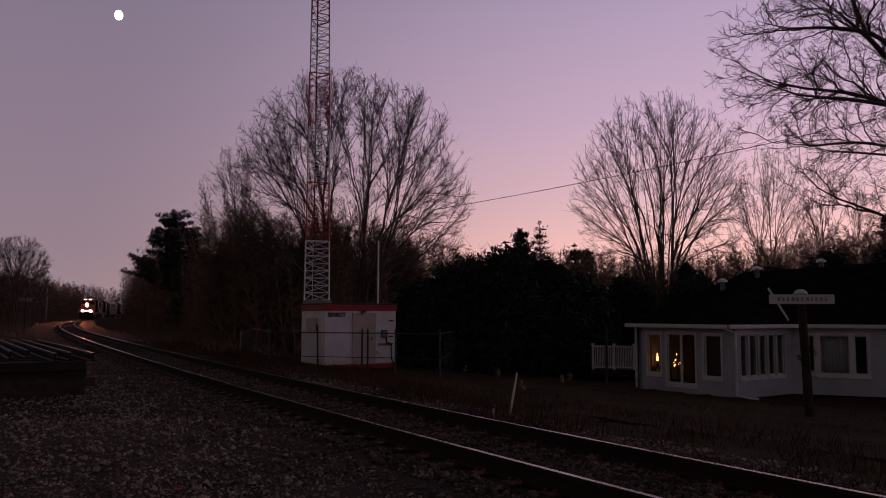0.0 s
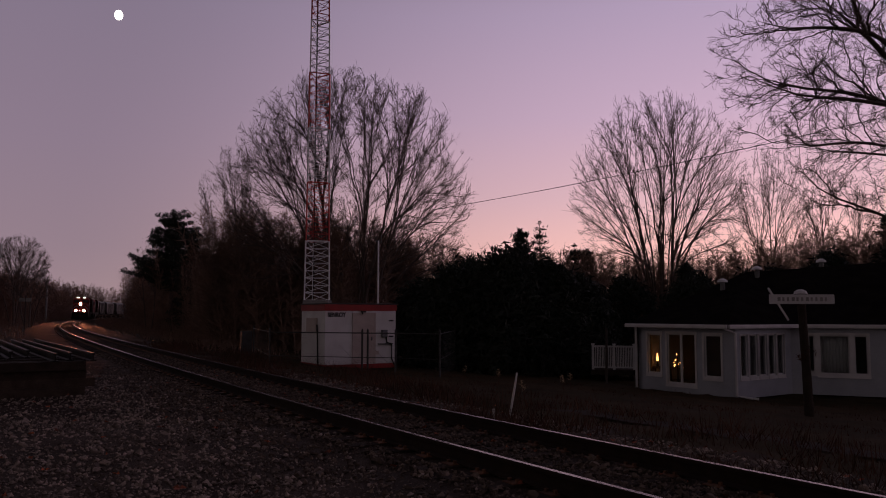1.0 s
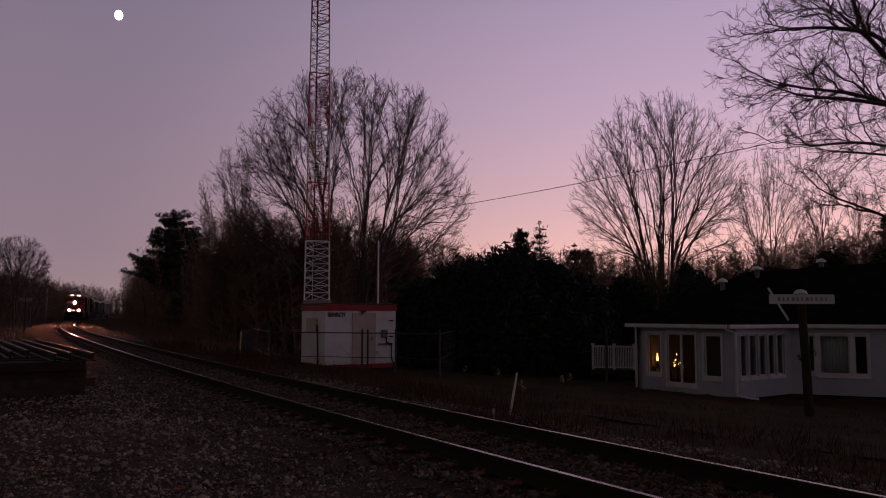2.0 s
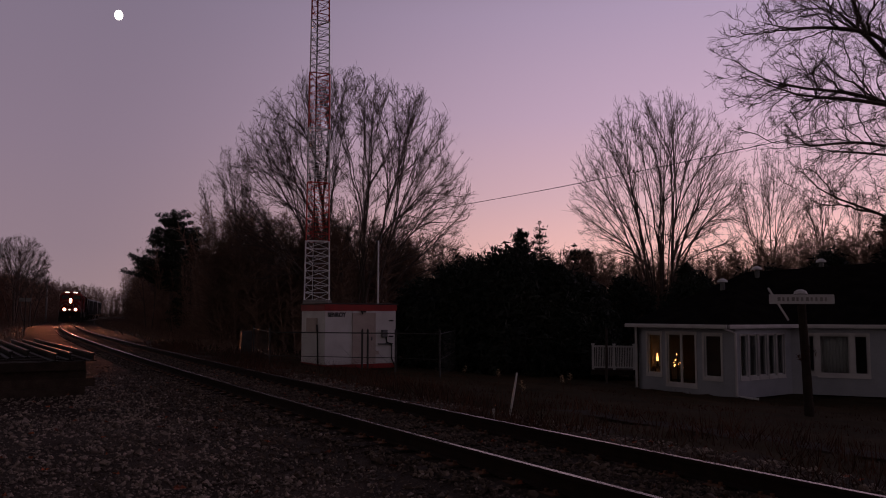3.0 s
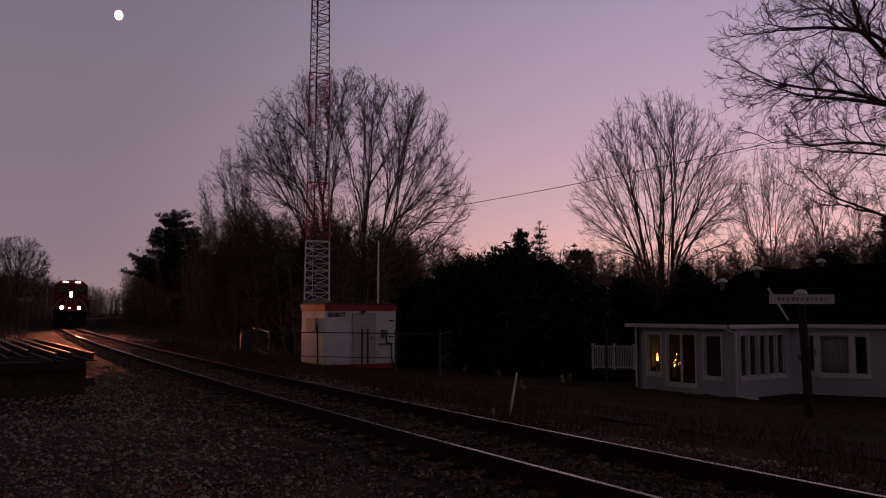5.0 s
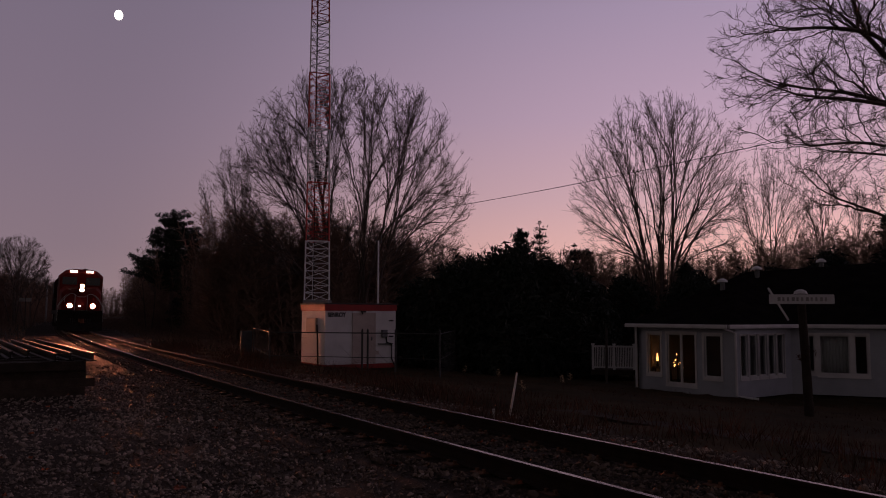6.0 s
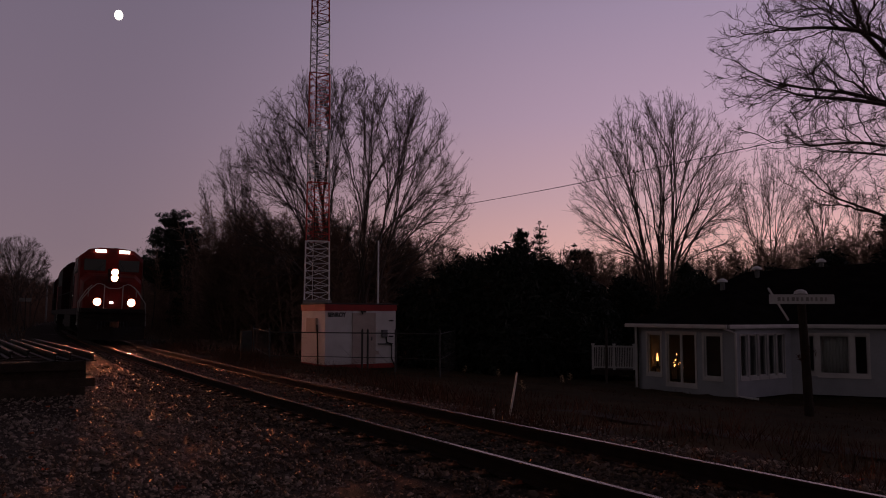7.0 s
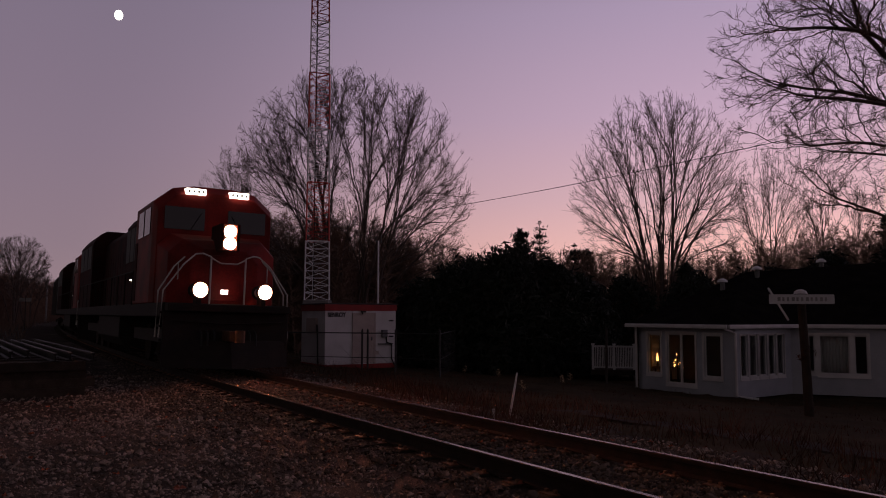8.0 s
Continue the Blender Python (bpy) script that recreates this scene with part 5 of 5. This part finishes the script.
# ---------------------------------------------------------------- deck railing beside the house
def build_deck():
    D = thing("deck_railing", pose(6.22, 33.0, -1.3, 0, 0, -12), "white balustrade on a low deck beside the house", "railing")
    part("deck", Geo().box((-0.1, -0.06, 0.2), (1.8, 2.5, 0.42)), M_SIGNPOST, D)
    for x in (0.0, 0.85, 1.65):
        p = part("post", Geo().box((x - 0.05, -0.05, 0.36), (x + 0.05, 0.05, 1.44)), M_TRIM, D)
        part("cap", Geo().box((x - 0.07, -0.07, 1.44), (x + 0.07, 0.07, 1.48)), M_TRIM, p)
    for x in (0.1, 1.5):
        for y in (0.4, 2.2):
            part("support", Geo().box((x, y, -0.15), (x + 0.12, y + 0.12, 0.2)), M_SIGNPOST, D)
    part("top_rail", Geo().box((0.05, -0.035, 1.33), (1.6, 0.035, 1.4)), M_TRIM, D)
    part("bottom_rail", Geo().box((0.05, -0.03, 0.48), (1.6, 0.03, 0.54)), M_TRIM, D)
    for k in range(23):
        x = 0.11 + 0.066 * k
        if abs(x - 0.85) > 0.07:
            part("baluster", Geo().box((x - 0.018, -0.018, 0.54), (x + 0.018, 0.018, 1.33)), M_TRIM, D)


build_deck()


# ---------------------------------------------------------------- road sign, stakes, wire, pole
def build_sign():
    x, y = 8.34, 18.6
    z = ground_z(x, y)
    S = thing("road_sign_post", pose(x, y, z), "round wooden post with a white street-name blade", "sign")
    part("post", Geo().tube([(0.17, 0, -0.2), (0.13, 0, 1.2), (0.06, 0, 2.86)], [0.11, 0.1, 0.095], 12), M_SIGNPOST, S, "weathered round wooden post")
    part("cap", Geo().tube([(0.06, 0, 2.84), (0.06, 0, 2.9), (0.06, 0, 2.94)], [0.16, 0.13, 0.05], 12), M_TRIM, S, "pale rounded cap")
    b = part("blade", Geo().box((-0.74, -0.15, 2.6), (0.78, -0.13, 2.82)), M_TRIM, S, "white street-name blade", bevel=0.006)
    for k in range(11):
        x0 = -0.55 + 0.11 * k
        part("letter_bar", Geo().box((x0, -0.154, 2.665), (x0 + 0.05 + 0.02 * (k % 3 == 0), -0.151, 2.755)), M_CONCRETE, b)
    part("diagonal_board", Geo().box((-0.022, -0.16, 0.0), (0.022, -0.14, 0.88), pose(-0.27, 0.09, 2.22, 0, -31, 0)), M_TRIM, S, "thin pale board leaning across the blade")
    V, F = clumps(41, [(0.08, -0.08, 1.45, 0.14), (0.2, -0.06, 1.55, 0.12), (0.0, -0.05, 1.35, 0.1)], 110, 0.05)
    vine = quick_mesh("dried_vine", V, F, M_WEED)
    vine.parent = S
    tagged(vine, "clump of dried vine round the post")


build_sign()
S = thing("marker_stake", pose(1.15, 13.65, ground_z(1.15, 13.65)), "thin leaning white marker stake in the grass", "stake")
part("stake", Geo().tube([(-0.02, 0, -0.1), (0.055, 0, 0.35), (0.12, 0, 0.73)], [0.024, 0.021, 0.015], 6), M_TRIM, S)
S = thing("survey_peg", pose(0.81, 12.7, ground_z(0.81, 12.7)), "short pale survey peg beside the rail", "stake")
part("peg", Geo().box((-0.022, -0.022, -0.1), (0.022, 0.022, 0.17)), M_HANDRAIL, S)
G = thing("garden_post", pose(6.15, 30.0, ground_z(6.15, 30.0)), "thin dark wooden post beside the deck", "post")
part("post", Geo().tube([(0, 0, -0.1), (0.02, 0, 2.1)], [0.05, 0.045], 7), M_POSTWOOD, G)
P = thing("utility_pole", pose(-75.0, 150.0, -0.2), "distant grey utility pole beside the line", "pole")
part("shaft", Geo().tube([(0, 0, -0.1), (0, 0, 8.4)], [0.2, 0.15], 8), M_CONCRETE, P)
part("crossarm", Geo().box((-0.9, -0.06, 7.8), (0.9, 0.06, 7.92)), M_POSTWOOD, P)
W = thing("overhead_wire", pose(0, 0, 0), "thin dark overhead wire crossing behind the yard", "wire")
pts = []
for k in range(41):
    q = k / 40
    pts.append((-1.1 + 26.1 * q, 62 - 24 * q, 9.53 + 2.3 * q - 1.2 * q * (1 - q)))
part("cable", Geo().tube(pts, 0.022, 5), M_BLACK, W)
Q = thing("moon", pose(-633.0, 1500.0, 580.6), "bright gibbous moon in the evening sky", "moon")
g = Geo()
rings = []
for j in range(1, 12):
    th = math.pi * j / 12
    rings.append([(8.3 * math.sin(th) * math.cos(6.2832 * k / 20), 8.3 * math.sin(th) * math.sin(6.2832 * k / 20), 10.0 * math.cos(th)) for k in range(20)])
part("disc", g.loft(rings), M_MOON, Q, smooth=True)


# ---------------------------------------------------------------- stack of timber and rails by the yard
def build_stack():
    base = pose(-6.85, 15.9, -0.235, 0, 0, 33)
    rng = random.Random(8)
    S = thing("tie_stack", base, "low stack of old black railway ties", "timber stack")
    for row in range(4):
        for k in range(10):
            y = 0.25 + 1.0 * k + rng.uniform(-0.15, 0.15)
            part("tie", Geo().box((-3.6 + rng.uniform(-0.1, 0.1), y, 0.17 * row), (-0.1 + rng.uniform(-0.15, 0.1), y + 0.7, 0.168 + 0.17 * row)), M_TIE, S)
    R = thing("rail_stack", base @ pose(0, 0, 0.682), "loose old rails lying side by side on the tie stack", "rails")
    prof = [(-0.07, 0), (0.07, 0), (0.07, 0.014), (0.01, 0.03), (0.01, 0.12), (0.036, 0.132), (0.034, 0.166), (-0.034, 0.166), (-0.036, 0.132), (-0.01, 0.12), (-0.01, 0.03), (-0.07, 0.014)]
    for k in range(11):
        x = -0.12 - 0.33 * k + rng.uniform(-0.03, 0.03)
        y0, y1 = (0.0, 0.4, 0.1, 1.8, 1.5, 1.9, 1.2, 0.9, 1.3, 0.6, 0.9, 0.3, 0.5, 0.2)[k], 10.2 + rng.uniform(-0.4, 0.6)
        turn = pose(0, 0, 0, 0, 0, rng.uniform(-0.5, 0.5))
        part("rail", Geo().loft([[(x + u, y0, w) for u, w in prof], [(x + u, y1, w) for u, w in prof]], turn), M_OLDRAIL, R)


build_stack()
Z = thing("crossing_sign", pose(-11.25, 20.0, -0.2, 0, 0, 0), "white reflective trackside sign on a thin post", "sign")
part("post", Geo().tube([(-0.15, 0.03, -0.1), (-0.15, 0.03, 3.3)], 0.03, 6), M_STEEL, Z)
part("board", Geo().box((-0.3, -0.02, 3.0), (0.055, 0.0, 3.36)), M_TRIM, Z, bevel=0.004)
N = thing("notice_board", pose(-31.05, 59.0, -0.2), "pair of small white boards on a far post", "sign")
part("post", Geo().tube([(0, 0, -0.1), (0, 0, 2.9)], 0.05, 6), M_POSTWOOD, N)
for x in (-0.24, 0.24):
    part("board", Geo().box((x - 0.21, -0.08, 2.45), (x + 0.21, -0.05, 2.72)), M_CONCRETE, N, bevel=0.004)


def build_stalk():
    """A dried weed stalk with a pale seed head."""
    S = thing("dried_weed", pose(0, 0, 0), "dry weed stalk with a pale fluffy seed head", "weed", "dried weeds")
    part("stem", Geo().tube([(0, 0, -0.05), (0.02, 0, 0.25), (0.05, 0.01, 0.42)], [0.006, 0.005, 0.004], 4), M_WEED, S)
    V, F = clumps(3, [(0.05, 0.01, 0.42, 0.07), (0.03, 0.0, 0.34, 0.05), (0.07, 0.02, 0.47, 0.04)], 60, 0.03)
    quick_mesh("seed_head", V, F, M_CURTAIN).parent = S
    return S


stalk = build_stalk()
SPOTS = [(0.63, 24.3), (1.64, 23.55), (3.25, 21.45), (1.68, 16.3), (3.82, 23.9), (-0.33, 33.85)]
for k, (x, y) in enumerate(SPOTS):
    m = pose(x, y, ground_z(x, y), 0, 0, 60 * k)
    if k == 0:
        stalk.matrix_world = m
    else:
        copy_thing(stalk, m)


def build_path():
    """A faint trodden track through the grass in front of the house."""
    V, F = [], []
    rng = random.Random(9)
    n = 60
    for k in range(n):
        s = -14 + 26 * k / (n - 1)
        for e in (4.9 + rng.uniform(-0.12, 0.12), 5.9 + rng.uniform(-0.12, 0.12)):
            x, y, _ = line_at(s, e + 0.09 * (6 - s))
            V.append((x, y, ground_z(x, y) + 0.016))
        if k:
            F.append((2 * k - 2, 2 * k - 1, 2 * k + 1, 2 * k))
    tagged(quick_mesh("path", V, F, M_PATH, smooth=True), "faint trodden dirt path through dormant grass", "path", kind="structure")


build_path()


def build_weeds():
    """Dry grass and weeds on the slope between the track and the house, and thin tufts along the yard's edge."""
    rng = np.random.default_rng(17)
    n = 60000
    s = rng.uniform(-12, 48, n)
    d = 1.45 + 17 * rng.random(n) ** 2.0
    patch = np.sin(s * 1.3 + d * 0.9) + np.sin(s * 0.47 - d * 1.7) + rng.normal(0, 0.8, n)
    tall = np.clip(0.10 + 0.07 * patch, 0.03, 0.42) * np.where((d > 2.2) & (d < 5.5), 1.7, np.where(d > 7, 0.45, 0.8))
    a = np.interp(s, LS, LA)
    x = np.interp(s, LS, LX) + d * np.cos(a)
    y = np.interp(s, LS, LY) - d * np.sin(a)
    z = level(d) - 0.02
    t = rng.uniform(0, 6.28, n)
    w = rng.uniform(0.004, 0.012, n)
    lean = rng.normal(0, 0.45, (n, 2)) * tall[:, None]
    p0 = np.stack([x - w * np.cos(t), y - w * np.sin(t), z], 1)
    p1 = np.stack([x + w * np.cos(t), y + w * np.sin(t), z], 1)
    p2 = np.stack([x + lean[:, 0], y + lean[:, 1], z + tall], 1)
    V = np.stack([p0, p1, p2], 1).reshape(-1, 3)
    ob = quick_mesh("dry_grass", V.tolist(), np.arange(n * 3).reshape(-1, 3).tolist(), M_WEED)
    tagged(ob, "dry brown grass and weeds on the slope", "grass", kind="stuff")


build_weeds()


# ---------------------------------------------------------------- ties, plates, leaves
def shared(name, me, parent, m):
    ob = new(name, me)
    ob.parent = parent
    ob.matrix_basis = m
    return ob


def build_ties():
    g = Geo().box((-1.3, -0.11, -0.36), (1.3, 0.11, -0.178))
    tie = part("tie", g, M_TIE, track, bevel=0.012)
    plate = part("tie_plate", Geo().box((-0.17, -0.09, -0.178), (0.17, 0.09, -0.166)).box((-0.115, -0.075, -0.166), (-0.085, -0.045, -0.135)).box((0.085, 0.045, -0.166), (0.115, 0.075, -0.135))
                 .box((0.085, -0.075, -0.166), (0.115, -0.045, -0.14)).box((-0.115, 0.045, -0.166), (-0.085, 0.075, -0.14)), M_RUST, track)
    rng = random.Random(2)
    first = True
    for k in range(-6, 285):
        s = 0.54 * k
        x, y, a = line_at(s)
        m = pose(x, y, rng.uniform(-0.006, 0.004), 0, 0, -math.degrees(a) + rng.uniform(-0.8, 0.8))
        if first:
            tie.matrix_basis = m
        else:
            shared("tie", tie.data, track, m)
        if s < 62:
            for side in (-0.7535, 0.7535):
                x, y, a = line_at(s, side)
                m = pose(x, y, 0, 0, 0, -math.degrees(a))
                if first:
                    plate.matrix_basis, first = m, False
                else:
                    shared("tie_plate", plate.data, track, m)
        first = False


build_ties()


def build_leaves():
    rng = random.Random(5)
    V, F = [], []
    spots = [(-1.76, 11.73), (-4.48, 16.33), (-0.94, 12.94), (2.79, 7.43), (-3.96, 11.3), (-2.41, 7.39), (-0.88, 10.13), (-1.71, 13.47), (0.74, 7.48)]
    for k in range(260):
        s = rng.uniform(0, 26)
        d = rng.choice((rng.uniform(-6.5, -0.95), rng.uniform(-0.6, 0.6), rng.uniform(1.0, 3.5)))
        x, y, _ = line_at(s, d)
        spots.append((x, y))
    for i, (x, y) in enumerate(spots):
        z = ground_z(x, y) + 0.035
        t, r = rng.uniform(0, 6.28), 0.07 if i < 9 else rng.uniform(0.02, 0.045)
        k0 = len(V)
        V.append((x, y, z))
        for j in range(10):
            q = t + 6.2832 * j / 10
            rr = r * (1.0 if j % 2 else 0.5)
            V.append((x + rr * math.cos(q), y + rr * math.sin(q), z + rng.uniform(-0.01, 0.03)))
        F += [(k0, k0 + 1 + j, k0 + 1 + (j + 1) % 10) for j in range(10)]
    ob = quick_mesh("fallen_leaves", V, F, M_LEAF)
    tagged(ob, "red and brown fallen maple leaves on the gravel", "leaves", kind="stuff")


build_leaves()

motions()
